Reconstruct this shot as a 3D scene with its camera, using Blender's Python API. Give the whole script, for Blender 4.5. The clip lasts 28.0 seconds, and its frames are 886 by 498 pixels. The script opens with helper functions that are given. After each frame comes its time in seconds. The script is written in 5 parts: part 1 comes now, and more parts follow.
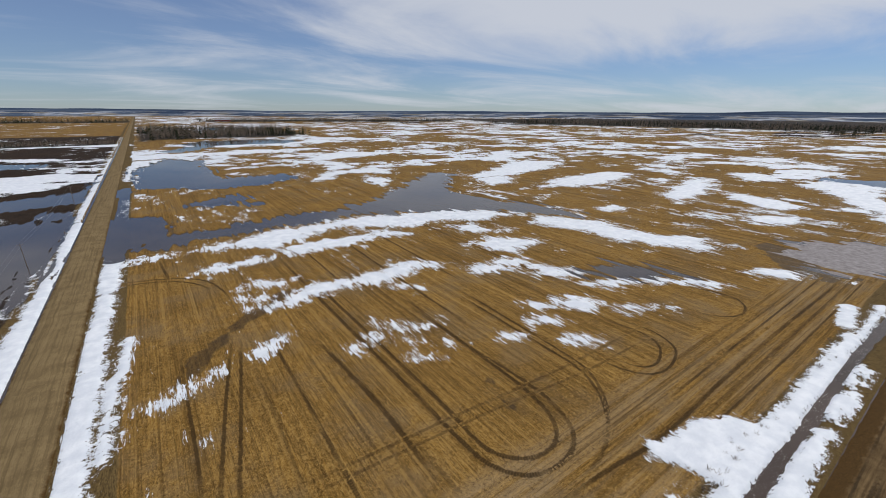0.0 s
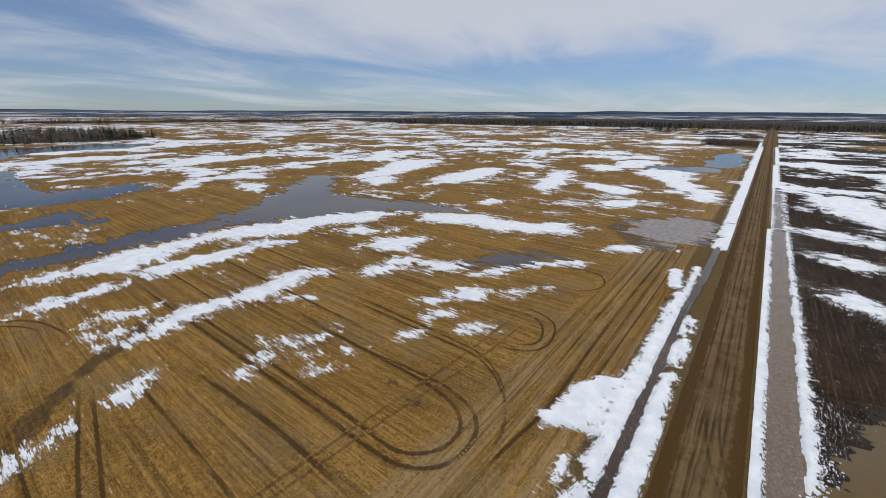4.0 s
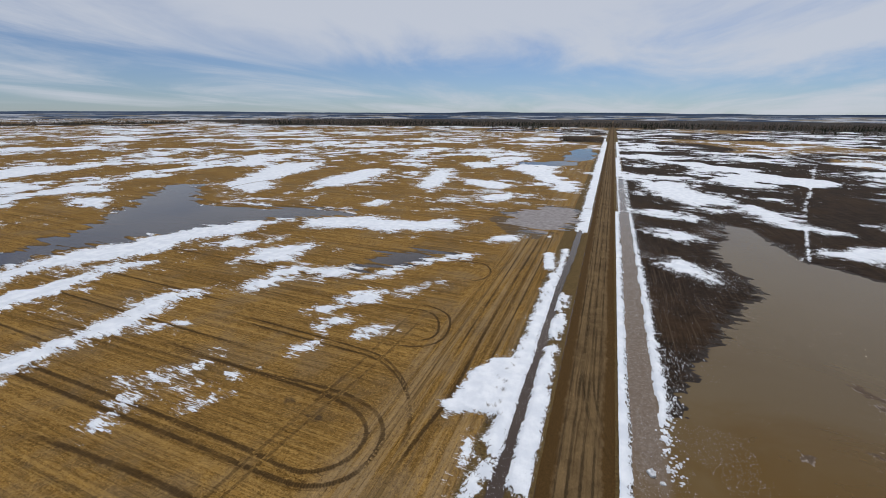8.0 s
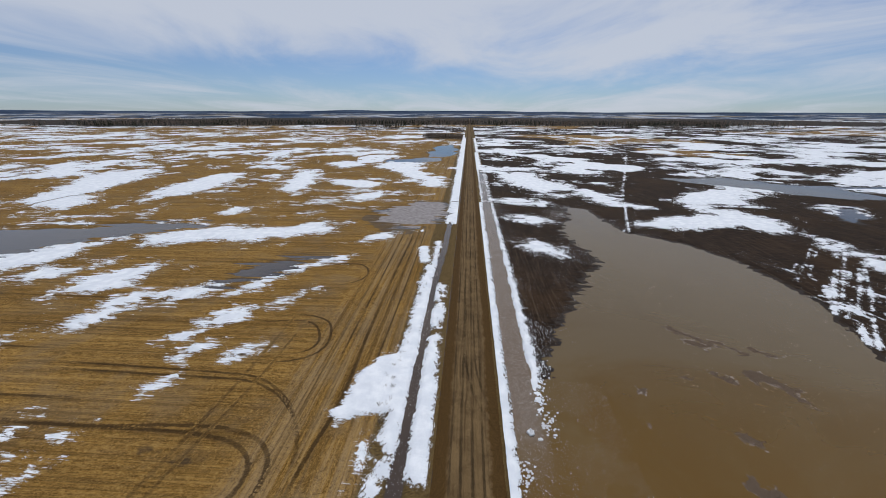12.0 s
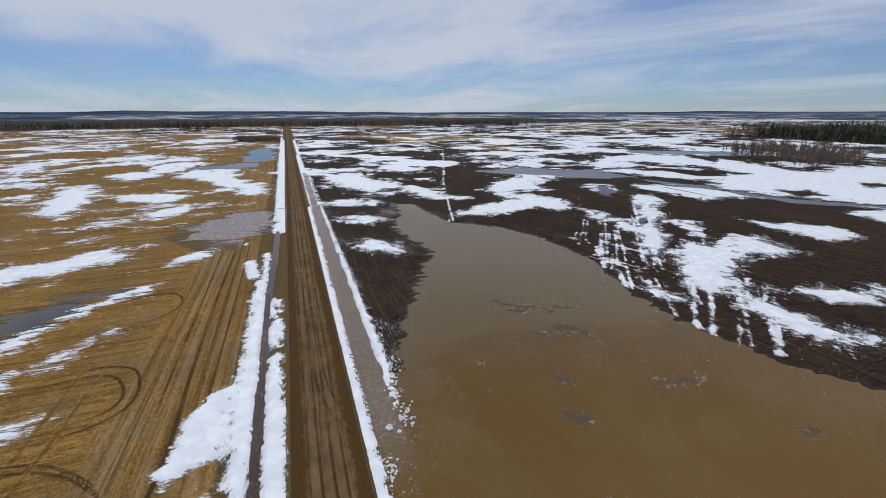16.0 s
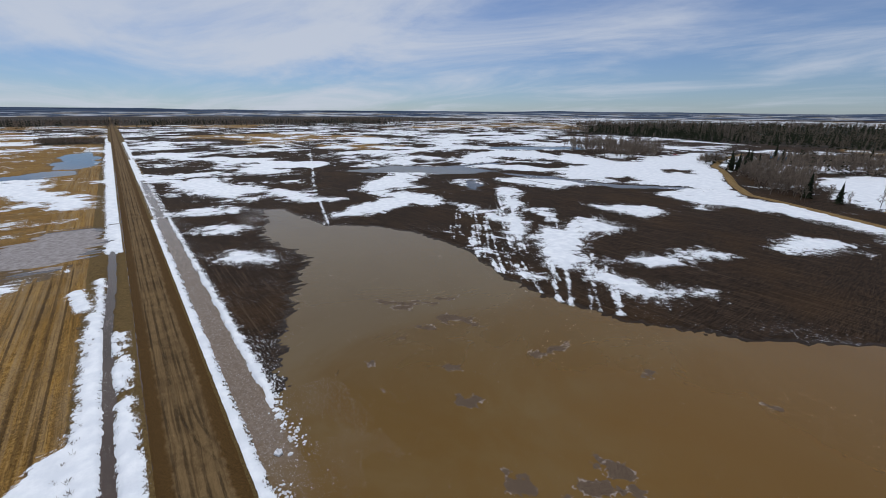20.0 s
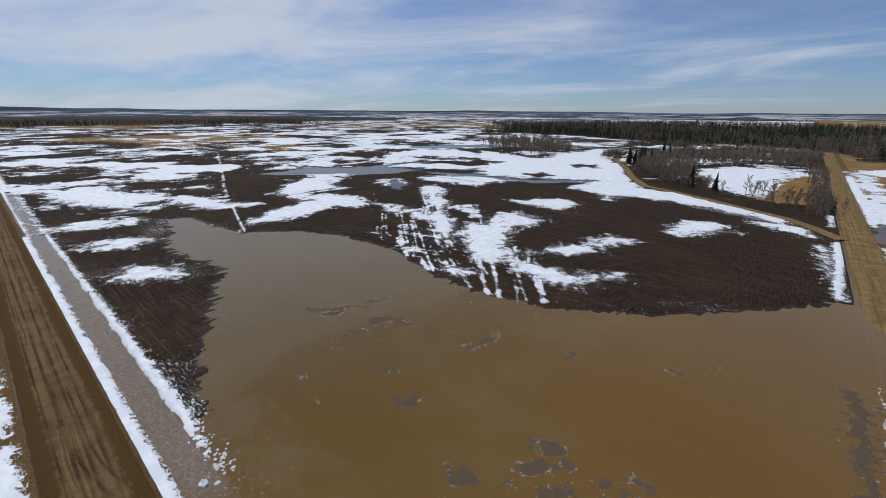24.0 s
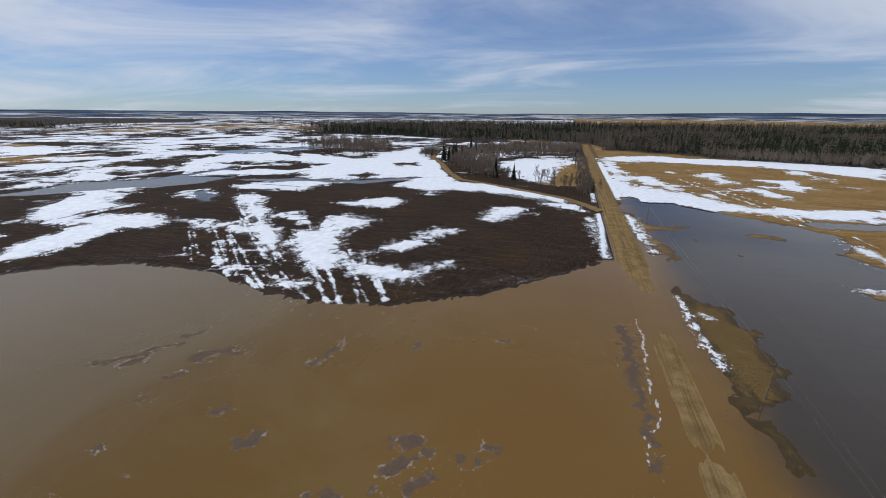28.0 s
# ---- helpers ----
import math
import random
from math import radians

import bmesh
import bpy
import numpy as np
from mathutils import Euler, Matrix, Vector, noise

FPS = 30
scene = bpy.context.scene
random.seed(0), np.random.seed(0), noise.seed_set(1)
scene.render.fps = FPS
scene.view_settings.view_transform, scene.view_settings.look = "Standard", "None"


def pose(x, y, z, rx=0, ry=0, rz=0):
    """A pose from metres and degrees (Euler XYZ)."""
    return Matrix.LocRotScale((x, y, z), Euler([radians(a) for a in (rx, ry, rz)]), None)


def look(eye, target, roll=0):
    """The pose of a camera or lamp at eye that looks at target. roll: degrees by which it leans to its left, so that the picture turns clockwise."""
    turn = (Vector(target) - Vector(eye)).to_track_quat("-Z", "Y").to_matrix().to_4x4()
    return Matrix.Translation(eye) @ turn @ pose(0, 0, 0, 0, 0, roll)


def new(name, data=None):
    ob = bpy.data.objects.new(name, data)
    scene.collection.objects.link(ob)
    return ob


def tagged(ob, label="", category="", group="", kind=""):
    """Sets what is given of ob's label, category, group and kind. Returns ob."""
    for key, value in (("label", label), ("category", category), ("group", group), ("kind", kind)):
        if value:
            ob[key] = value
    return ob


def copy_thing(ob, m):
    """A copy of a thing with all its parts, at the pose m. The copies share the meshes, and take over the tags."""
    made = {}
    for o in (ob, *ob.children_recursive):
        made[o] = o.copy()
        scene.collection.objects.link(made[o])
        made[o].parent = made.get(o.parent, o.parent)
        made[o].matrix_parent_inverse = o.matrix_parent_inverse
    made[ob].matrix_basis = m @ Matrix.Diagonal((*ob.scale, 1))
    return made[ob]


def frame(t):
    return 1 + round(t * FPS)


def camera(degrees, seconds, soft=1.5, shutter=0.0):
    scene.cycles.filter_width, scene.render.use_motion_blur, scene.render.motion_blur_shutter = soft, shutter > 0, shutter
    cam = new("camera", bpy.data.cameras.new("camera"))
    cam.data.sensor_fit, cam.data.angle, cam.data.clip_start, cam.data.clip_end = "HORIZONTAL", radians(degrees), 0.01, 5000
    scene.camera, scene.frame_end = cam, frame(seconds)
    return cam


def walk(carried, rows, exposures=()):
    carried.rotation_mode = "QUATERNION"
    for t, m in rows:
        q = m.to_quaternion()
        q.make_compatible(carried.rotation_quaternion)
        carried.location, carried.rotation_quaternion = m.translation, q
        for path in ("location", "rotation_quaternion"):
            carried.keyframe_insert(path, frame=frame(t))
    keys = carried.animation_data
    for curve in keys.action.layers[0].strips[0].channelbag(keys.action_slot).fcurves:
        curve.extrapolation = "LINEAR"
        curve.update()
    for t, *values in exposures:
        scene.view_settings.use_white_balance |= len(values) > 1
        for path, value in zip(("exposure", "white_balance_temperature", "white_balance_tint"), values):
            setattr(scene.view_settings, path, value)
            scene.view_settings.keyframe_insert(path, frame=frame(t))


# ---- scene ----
cam = camera(95.3, 28.0, 0.6)
# seconds, eye, compass bearing, pitch, lean
ROWS = [
    (0.0, 0.01, 0.01, 43.88, 35.85, -18.71, -0.39),
    (0.5, 0.03, 0.14, 43.97, 37.26, -18.83, -0.48),
    (1.0, 0.05, 0.23, 44.04, 39.02, -18.86, -0.54),
    (1.5, 0.06, 0.27, 44.07, 41.20, -18.83, -0.58),
    (2.0, 0.08, 0.26, 44.09, 43.65, -18.79, -0.56),
    (2.5, 0.09, 0.22, 44.09, 45.98, -18.73, -0.50),
    (3.0, 0.10, 0.15, 44.10, 48.14, -18.70, -0.43),
    (3.5, 0.08, 0.05, 44.11, 50.15, -18.68, -0.39),
    (5.5, 0.05, -0.06, 44.12, 58.24, -18.63, -0.43),
    (6.0, 0.01, -0.16, 44.12, 60.47, -18.61, -0.43),
    (6.5, -0.01, -0.23, 44.12, 62.72, -18.56, -0.43),
    (7.0, -0.01, -0.27, 44.11, 64.61, -18.51, -0.41),
    (7.5, 0.01, -0.29, 44.09, 66.33, -18.49, -0.35),
    (8.0, 0.04, -0.30, 44.06, 68.23, -18.49, -0.28),
    (8.5, 0.05, -0.32, 44.03, 70.24, -18.45, -0.23),
    (9.0, 0.06, -0.34, 44.01, 72.33, -18.44, -0.18),
    (9.5, 0.06, -0.37, 43.99, 74.57, -18.44, -0.14),
    (10.0, 0.07, -0.41, 43.97, 77.22, -18.47, -0.09),
    (10.5, 0.08, -0.45, 43.95, 79.69, -18.51, -0.11),
    (11.0, 0.11, -0.50, 43.92, 81.86, -18.57, -0.15),
    (11.5, 0.13, -0.56, 43.89, 84.04, -18.61, -0.15),
    (12.0, 0.11, -0.66, 43.88, 86.51, -18.64, -0.13),
    (12.5, 0.04, -0.80, 43.89, 89.02, -18.66, -0.10),
    (14.5, -0.04, -0.98, 43.92, 100.17, -18.59, 0.21),
    (15.0, -0.09, -1.14, 43.93, 103.57, -18.58, 0.22),
    (15.5, -0.07, -1.27, 43.92, 106.95, -18.58, 0.17),
    (16.0, 0.00, -1.32, 43.91, 110.36, -18.60, 0.10),
    (16.5, 0.09, -1.31, 43.91, 113.65, -18.61, 0.04),
    (17.0, 0.17, -1.25, 43.94, 116.85, -18.63, -0.03),
    (17.5, 0.23, -1.20, 43.96, 120.19, -18.65, -0.10),
    (18.0, 0.26, -1.18, 43.97, 123.59, -18.65, -0.18),
    (18.5, 0.27, -1.22, 43.96, 126.25, -18.67, -0.23),
    (19.0, 0.27, -1.28, 43.95, 127.35, -18.71, -0.26),
    (19.5, 0.25, -1.35, 43.94, 127.83, -18.74, -0.28),
    (20.0, 0.23, -1.38, 43.93, 128.25, -18.75, -0.29),
    (20.5, 0.22, -1.36, 43.93, 128.51, -18.77, -0.31),
    (22.5, 0.24, -1.30, 43.93, 130.24, -18.76, -0.31),
    (23.0, 0.27, -1.23, 43.95, 132.50, -18.78, -0.32),
    (23.5, 0.31, -1.19, 43.97, 135.46, -18.79, -0.33),
    (24.0, 0.36, -1.20, 43.99, 139.07, -18.79, -0.31),
    (24.5, 0.42, -1.27, 44.01, 143.07, -18.77, -0.29),
    (25.0, 0.46, -1.40, 44.02, 146.82, -18.76, -0.30),
    (25.5, 0.48, -1.56, 44.04, 150.27, -18.78, -0.40),
    (26.0, 0.48, -1.73, 44.06, 153.25, -18.80, -0.56),
    (26.5, 0.46, -1.87, 44.08, 155.81, -18.80, -0.71),
    (27.0, 0.42, -1.98, 44.08, 158.16, -18.77, -0.74),
    (27.5, 0.37, -2.06, 44.08, 160.98, -18.68, -0.60),
    (28.0, 0.32, -2.13, 44.06, 163.24, -18.59, -0.35),
]
walk(cam, [(t, pose(x, y, z, 90 + pitch, 0, -yaw) @ pose(0, 0, 0, 0, 0, -lean)) for t, x, y, z, yaw, pitch, lean in ROWS],
     [(0.0, -0.26, 6330, 10), (7.0, -0.32, 6250, 10), (15.0, -0.33, 6060, 10), (20.0, -0.34, 6020, 10), (25.0, -0.31, 5990, 10), (28.0, -0.22, 5990, 10)])

# ---- light ----
SUN_AZ, SUN_EL = 95.0, 56.0
sun = new("sun", bpy.data.lights.new("sun", "SUN"))
sun.data.energy, sun.data.angle, sun.data.color = 2.75, radians(0.55), (1.0, 0.96, 0.91)
sun.matrix_world = look((0, 0, 100), (-math.sin(radians(SUN_AZ)), -math.cos(radians(SUN_AZ)), 100 - math.tan(radians(SUN_EL))))


def links(tree, *pairs):
    for a, b in pairs:
        tree.links.new(a, b)


def make_world():
    world = bpy.data.worlds.new("sky")
    scene.world = world
    world.use_nodes = True
    nt = world.node_tree
    nt.nodes.clear()
    N = nt.nodes.new
    sky, out, bg = N("ShaderNodeTexSky"), N("ShaderNodeOutputWorld"), N("ShaderNodeBackground")
    sky.sky_type, sky.sun_disc = "NISHITA", False
    sky.sun_elevation, sky.sun_rotation = radians(SUN_EL), radians(SUN_AZ)
    sky.altitude, sky.air_density, sky.dust_density, sky.ozone_density = 600, 1.0, 0.2, 3.0
    bg.inputs["Strength"].default_value = 0.075
    tc, sep = N("ShaderNodeTexCoord"), N("ShaderNodeSeparateXYZ")
    links(nt, (tc.outputs["Generated"], sep.inputs[0]))

    def m(op, a, b=None, c=None):
        n = N("ShaderNodeMath")
        n.operation = op
        for i, v in enumerate((a, b, c)):
            if v is None:
                continue
            if isinstance(v, (int, float)):
                n.inputs[i].default_value = v
            else:
                nt.links.new(v, n.inputs[i])
        return n.outputs[0]

    up = m("ADD", m("MAXIMUM", sep.outputs[2], 0.0), 0.10)
    px, py = m("DIVIDE", sep.outputs[0], up), m("DIVIDE", sep.outputs[1], up)
    flat = N("ShaderNodeCombineXYZ")
    links(nt, (px, flat.inputs[0]), (py, flat.inputs[1]))
    # cirrus sheets, drawn out from north-west to south-east
    mapn = N("ShaderNodeMapping")
    mapn.inputs["Rotation"].default_value = (0, 0, radians(28))
    mapn.inputs["Scale"].default_value = (0.50, 0.90, 1)
    links(nt, (flat.outputs[0], mapn.inputs[0]))
    n1, n2 = N("ShaderNodeTexNoise"), N("ShaderNodeTexNoise")
    n1.inputs["Scale"].default_value, n1.inputs["Detail"].default_value, n1.inputs["Roughness"].default_value = 0.62, 7, 0.6
    n1.inputs["Distortion"].default_value = 0.6
    n2.inputs["Scale"].default_value, n2.inputs["Detail"].default_value = 0.16, 3
    links(nt, (mapn.outputs[0], n1.inputs[0]), (flat.outputs[0], n2.inputs[0]))
    # the sheet thickens high in the east and again in the south-west
    side = m("ADD", m("MULTIPLY", sep.outputs[0], 0.97), m("MULTIPLY", sep.outputs[1], 0.24))
    east = m("MULTIPLY", m("SUBTRACT", m("MULTIPLY", side, m("ABSOLUTE", side)), 0.25), 0.16)
    east = m("ADD", east, m("MULTIPLY", m("MAXIMUM", m("SUBTRACT", m("MULTIPLY", sep.outputs[0], -1.0), 0.05), 0.0), 0.42))
    east = m("MULTIPLY", east, m("ADD", m("MULTIPLY", m("MINIMUM", sep.outputs[2], 0.26), 6.5), 0.2))
    east = m("ADD", east, m("MULTIPLY", m("MAXIMUM", m("SUBTRACT", m("MINIMUM", sep.outputs[2], 0.26), 0.08), 0.0), 0.8))
    lift = m("MAXIMUM", m("SUBTRACT", m("MINIMUM", sep.outputs[2], 0.3), 0.09), 0.0)
    aim = m("MAXIMUM", m("ADD", m("MULTIPLY", sep.outputs[0], 0.93), m("MULTIPLY", sep.outputs[1], 0.36)), 0.0)
    east = m("ADD", east, m("MULTIPLY", m("MULTIPLY", m("POWER", aim, 6.0), lift), 1.6))
    dens = m("ADD", m("ADD", n1.outputs[0], m("MULTIPLY", m("SUBTRACT", n2.outputs[0], 0.5), 0.55)), east)
    ramp = N("ShaderNodeMapRange")
    ramp.interpolation_type = "SMOOTHSTEP"
    ramp.inputs[1].default_value, ramp.inputs[2].default_value = 0.44, 0.80
    ramp.inputs[3].default_value, ramp.inputs[4].default_value = 0.13, 0.90
    links(nt, (dens, ramp.inputs[0]))
    mix = N("ShaderNodeMix")
    mix.data_type = "RGBA"
    mix.inputs[7].default_value = (9.6, 9.9, 10.6, 1)
    blue = N("ShaderNodeMix")
    blue.data_type, blue.blend_type = "RGBA", "MULTIPLY"
    blue.inputs[0].default_value, blue.inputs[7].default_value = 1.0, (0.74, 0.90, 1.16, 1)
    links(nt, (sky.outputs[0], blue.inputs[6]), (ramp.outputs[0], mix.inputs[0]), (blue.outputs[2], mix.inputs[6]), (mix.outputs[2], bg.inputs[0]), (bg.outputs[0], out.inputs[0]))


make_world()

# ---- materials ----


class Mat:
    """A node material under construction, with short calls for the common nodes."""

    def __init__(self, name):
        self.m = bpy.data.materials.new(name)
        self.m.use_nodes = True
        self.nt = self.m.node_tree
        self.bsdf = self.nt.nodes["Principled BSDF"]
        tc = self.nt.nodes.new("ShaderNodeTexCoord")
        self.co = tc.outputs["Object"]

    def put(self, socket, v):
        if isinstance(v, bpy.types.NodeSocket):
            self.nt.links.new(v, socket)
        else:
            socket.default_value = v

    def set(self, **kw):
        for k, v in kw.items():
            self.put(self.bsdf.inputs[k.replace("_", " ")], v)
        return self

    def map(self, scale=(1, 1, 1), rot=0.0, co=None):
        n = self.nt.nodes.new("ShaderNodeMapping")
        n.inputs["Scale"].default_value, n.inputs["Rotation"].default_value = scale, (0, 0, radians(rot))
        self.nt.links.new(co or self.co, n.inputs[0])
        return n.outputs[0]

    def noise(self, scale, detail=4, rough=0.55, co=None, dist=0.0):
        n = self.nt.nodes.new("ShaderNodeTexNoise")
        n.inputs["Scale"].default_value, n.inputs["Detail"].default_value = scale, detail
        n.inputs["Roughness"].default_value, n.inputs["Distortion"].default_value = rough, dist
        self.nt.links.new(co or self.co, n.inputs[0])
        return n.outputs[0]

    def math(self, op, a, b=0.0, c=0.0):
        n = self.nt.nodes.new("ShaderNodeMath")
        n.operation = op
        for i, v in enumerate((a, b, c)):
            self.put(n.inputs[i], v)
        return n.outputs[0]

    def step(self, v, lo, hi, a=0.0, b=1.0):
        n = self.nt.nodes.new("ShaderNodeMapRange")
        n.interpolation_type = "SMOOTHSTEP"
        for i, x in enumerate((v, lo, hi, a, b)):
            self.put(n.inputs[i], x)
        return n.outputs[0]

    def mix(self, f, a, b, blend="MIX"):
        n = self.nt.nodes.new("ShaderNodeMix")
        n.data_type, n.blend_type = "RGBA", blend
        for i, x in ((0, f), (6, a), (7, b)):
            if isinstance(x, tuple) and len(x) == 3:
                x = (*x, 1)
            self.put(n.inputs[i], x)
        return n.outputs[2]

    def attr(self, name):
        n = self.nt.nodes.new("ShaderNodeAttribute")
        n.attribute_name = name
        return n.outputs["Fac"]

    def bump(self, h, strength=0.5, dist=0.05):
        n = self.nt.nodes.new("ShaderNodeBump")
        n.inputs["Strength"].default_value, n.inputs["Distance"].default_value = strength, dist
        self.nt.links.new(h, n.inputs["Height"])
        self.nt.links.new(n.outputs[0], self.bsdf.inputs["Normal"])
        return self

    def xyz(self):
        n = self.nt.nodes.new("ShaderNodeSeparateXYZ")
        self.nt.links.new(self.co, n.inputs[0])
        return n.outputs


def stubble_colour(k):
    """Grain stubble in drilled rows: north-south in the field, east-west on the headland."""
    x, y, z = k.xyz()
    head = k.step(y, 27.0, 31.0)
    fine = k.mix(head, k.noise(1.0, 6, 0.75, k.map((0.10, 2.2, 1))), k.noise(1.0, 6, 0.75, k.map((2.2, 0.10, 1))))
    wide = k.mix(head, k.noise(1.0, 3, 0.5, k.map((0.01, 0.42, 1))), k.noise(1.0, 3, 0.5, k.map((0.42, 0.01, 1))))
    # straw left in short windrow dashes across the rows
    dash = k.mix(head, k.noise(1.0, 4, 0.7, k.map((3.2, 0.9, 1))), k.noise(1.0, 4, 0.7, k.map((0.9, 3.2, 1))))
    grain = k.noise(5.5, 6, 0.85)
    blot = k.noise(0.045, 5, 0.6)
    col = k.mix(k.step(fine, 0.40, 0.60), STUBBLE_DARK, STUBBLE_LIGHT)
    col = k.mix(0.22, col, STUBBLE_MID)
    col = k.mix(k.step(wide, 0.36, 0.66, 0.0, 0.45), col, STUBBLE_MID)
    col = k.mix(k.step(dash, 0.52, 0.66, 0.0, 0.45), col, STUBBLE_DARK)
    tuft = k.mix(head, k.noise(2.4, 5, 0.8, k.map((0.55, 1.5, 1))), k.noise(2.4, 5, 0.8, k.map((1.5, 0.55, 1))))
    col = k.mix(k.step(tuft, 0.50, 0.62, 0.0, 0.40), col, STUBBLE_PALE)
    col = k.mix(k.step(tuft, 0.47, 0.36, 0.0, 0.45), col, STUBBLE_DARK)
    clump = k.noise(0.9, 6, 0.85, k.map((1.3, 0.6, 1)))
    col = k.mix(k.step(clump, 0.51, 0.60, 0.0, 0.45), col, STUBBLE_PALE)
    col = k.mix(k.step(clump, 0.48, 0.39, 0.0, 0.50), col, STUBBLE_DARK)
    col = k.mix(k.step(grain, 0.50, 0.60, 0.0, 0.75), col, STUBBLE_PALE)
    col = k.mix(k.step(grain, 0.47, 0.36, 0.0, 0.65), col, STUBBLE_DARK)
    col = k.mix(k.step(wide, 0.54, 0.66, 0.0, 0.42), col, STUBBLE_DARK)
    col = k.mix(k.step(k.noise(0.07, 5, 0.65), 0.46, 0.66, 0.0, 0.6), col, (0.185, 0.128, 0.066))
    # the headland: trodden and bleached straw
    lane = k.noise(1.0, 4, 0.6, k.map((0.015, 0.55, 1)))
    bleach = k.math("MULTIPLY", k.math("SUBTRACT", 1.0, head), k.step(lane, 0.44, 0.60, 0.0, 0.62))
    col = k.mix(k.math("MULTIPLY", bleach, k.step(grain, 0.36, 0.60, 0.5, 1.0)), col, (0.300, 0.215, 0.118))
    col = k.mix(k.step(blot, 0.40, 0.66, 0.0, 0.6), col, k.mix(0.5, col, STUBBLE_DARK))
    # swaths of the combine, with darker chaff lines between them
    swath = k.mix(head, k.noise(1.0, 5, 0.7, k.map((0.006, 0.8, 1))), k.noise(1.0, 5, 0.7, k.map((0.8, 0.006, 1))))
    col = k.mix(k.step(swath, 0.53, 0.62, 0.0, 0.36), col, STUBBLE_DARK)
    col = k.mix(k.step(swath, 0.46, 0.38, 0.0, 0.30), col, STUBBLE_PALE)
    thin = k.mix(head, k.noise(1.0, 4, 0.75, k.map((0.03, 2.6, 1))), k.noise(1.0, 4, 0.75, k.map((2.6, 0.03, 1))))
    col = k.mix(k.step(thin, 0.54, 0.62, 0.0, 0.45), col, STUBBLE_DARK)
    crumbs = k.noise(2.2, 8, 0.85)
    col = k.mix(k.step(crumbs, 0.55, 0.61, 0.0, 0.7), col, STUBBLE_PALE)
    col = k.mix(k.step(crumbs, 0.45, 0.39, 0.0, 0.75), col, STUBBLE_DARK)
    return col, fine, grain


STUBBLE_DARK, STUBBLE_MID = (0.057, 0.030, 0.008), (0.200, 0.104, 0.021)
STUBBLE_LIGHT, STUBBLE_PALE = (0.278, 0.151, 0.031), (0.395, 0.241, 0.073)
SOIL, SOIL_LIGHT = (0.010, 0.0065, 0.0045), (0.040, 0.025, 0.015)


def soil_colour(k):
    rows = k.noise(1.0, 6, 0.75, k.map((2.4, 0.22, 1), 8))
    clod = k.noise(3.4, 6, 0.8)
    blot = k.noise(0.03, 5, 0.6)
    col = k.mix(k.step(rows, 0.40, 0.62), SOIL, SOIL_LIGHT)
    col = k.mix(k.step(clod, 0.56, 0.66, 0, 0.85), col, (0.120, 0.092, 0.068))
    col = k.mix(k.step(blot, 0.46, 0.68, 0, 0.45), col, (0.050, 0.028, 0.012))
    furrow = k.noise(1.0, 5, 0.75, k.map((0.05, 1.6, 1), 24))
    col = k.mix(k.step(furrow, 0.54, 0.62, 0, 0.55), col, (0.085, 0.058, 0.036))
    col = k.mix(k.step(furrow, 0.46, 0.39, 0, 0.6), col, SOIL)
    return col, rows, clod


def ground_material():
    k = Mat("ground")
    st, fine, grain = stubble_colour(k)
    so, rows, clod = soil_colour(k)
    rag = k.math("MULTIPLY", k.math("SUBTRACT", k.noise(0.12, 6, 0.65), 0.5), 0.9)
    till = k.step(k.math("ADD", k.attr("tilled"), rag), 0.42, 0.60)
    col = k.mix(till, st, so)
    # rank grass of the verges and ditch sides
    verge = k.step(k.math("ADD", k.attr("verge"), k.math("MULTIPLY", rag, 0.7)), 0.40, 0.62)
    grass = k.mix(k.step(k.noise(5.5, 8, 0.85, k.map((1.0, 0.3, 1), 10)), 0.34, 0.68), (0.036, 0.024, 0.010), (0.185, 0.122, 0.046))
    col = k.mix(verge, col, grass)
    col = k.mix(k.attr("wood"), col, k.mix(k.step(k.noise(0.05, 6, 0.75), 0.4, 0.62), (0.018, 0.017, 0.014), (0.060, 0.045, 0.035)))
    # wet margins and thin crusts of old snow
    wet = k.step(k.math("ADD", k.attr("wet"), k.math("MULTIPLY", rag, 0.35)), 0.30, 0.85)
    col = k.mix(k.math("MULTIPLY", wet, 0.62), col, (0.018, 0.013, 0.009))
    crust = k.math("ADD", k.attr("frost"), k.math("MULTIPLY", k.math("SUBTRACT", k.mix(k.step(k.xyz()[1], 2.0, 9.0), k.noise(1.5, 8, 0.85, k.map((0.45, 2.2, 1), 12)), k.noise(1.6, 8, 0.85, k.map((1.6, 0.25, 1)))), 0.5), 2.3))
    crust = k.step(crust, 0.70, 0.80)
    col = k.mix(crust, col, (0.78, 0.79, 0.81))
    k.set(Base_Color=col, Roughness=k.step(wet, 0, 1, 0.92, 0.55))
    k.bsdf.inputs["Specular IOR Level"].default_value = 0.06
    return k.bump(k.math("ADD", k.math("ADD", grain, clod), fine), 0.5, 0.05).m


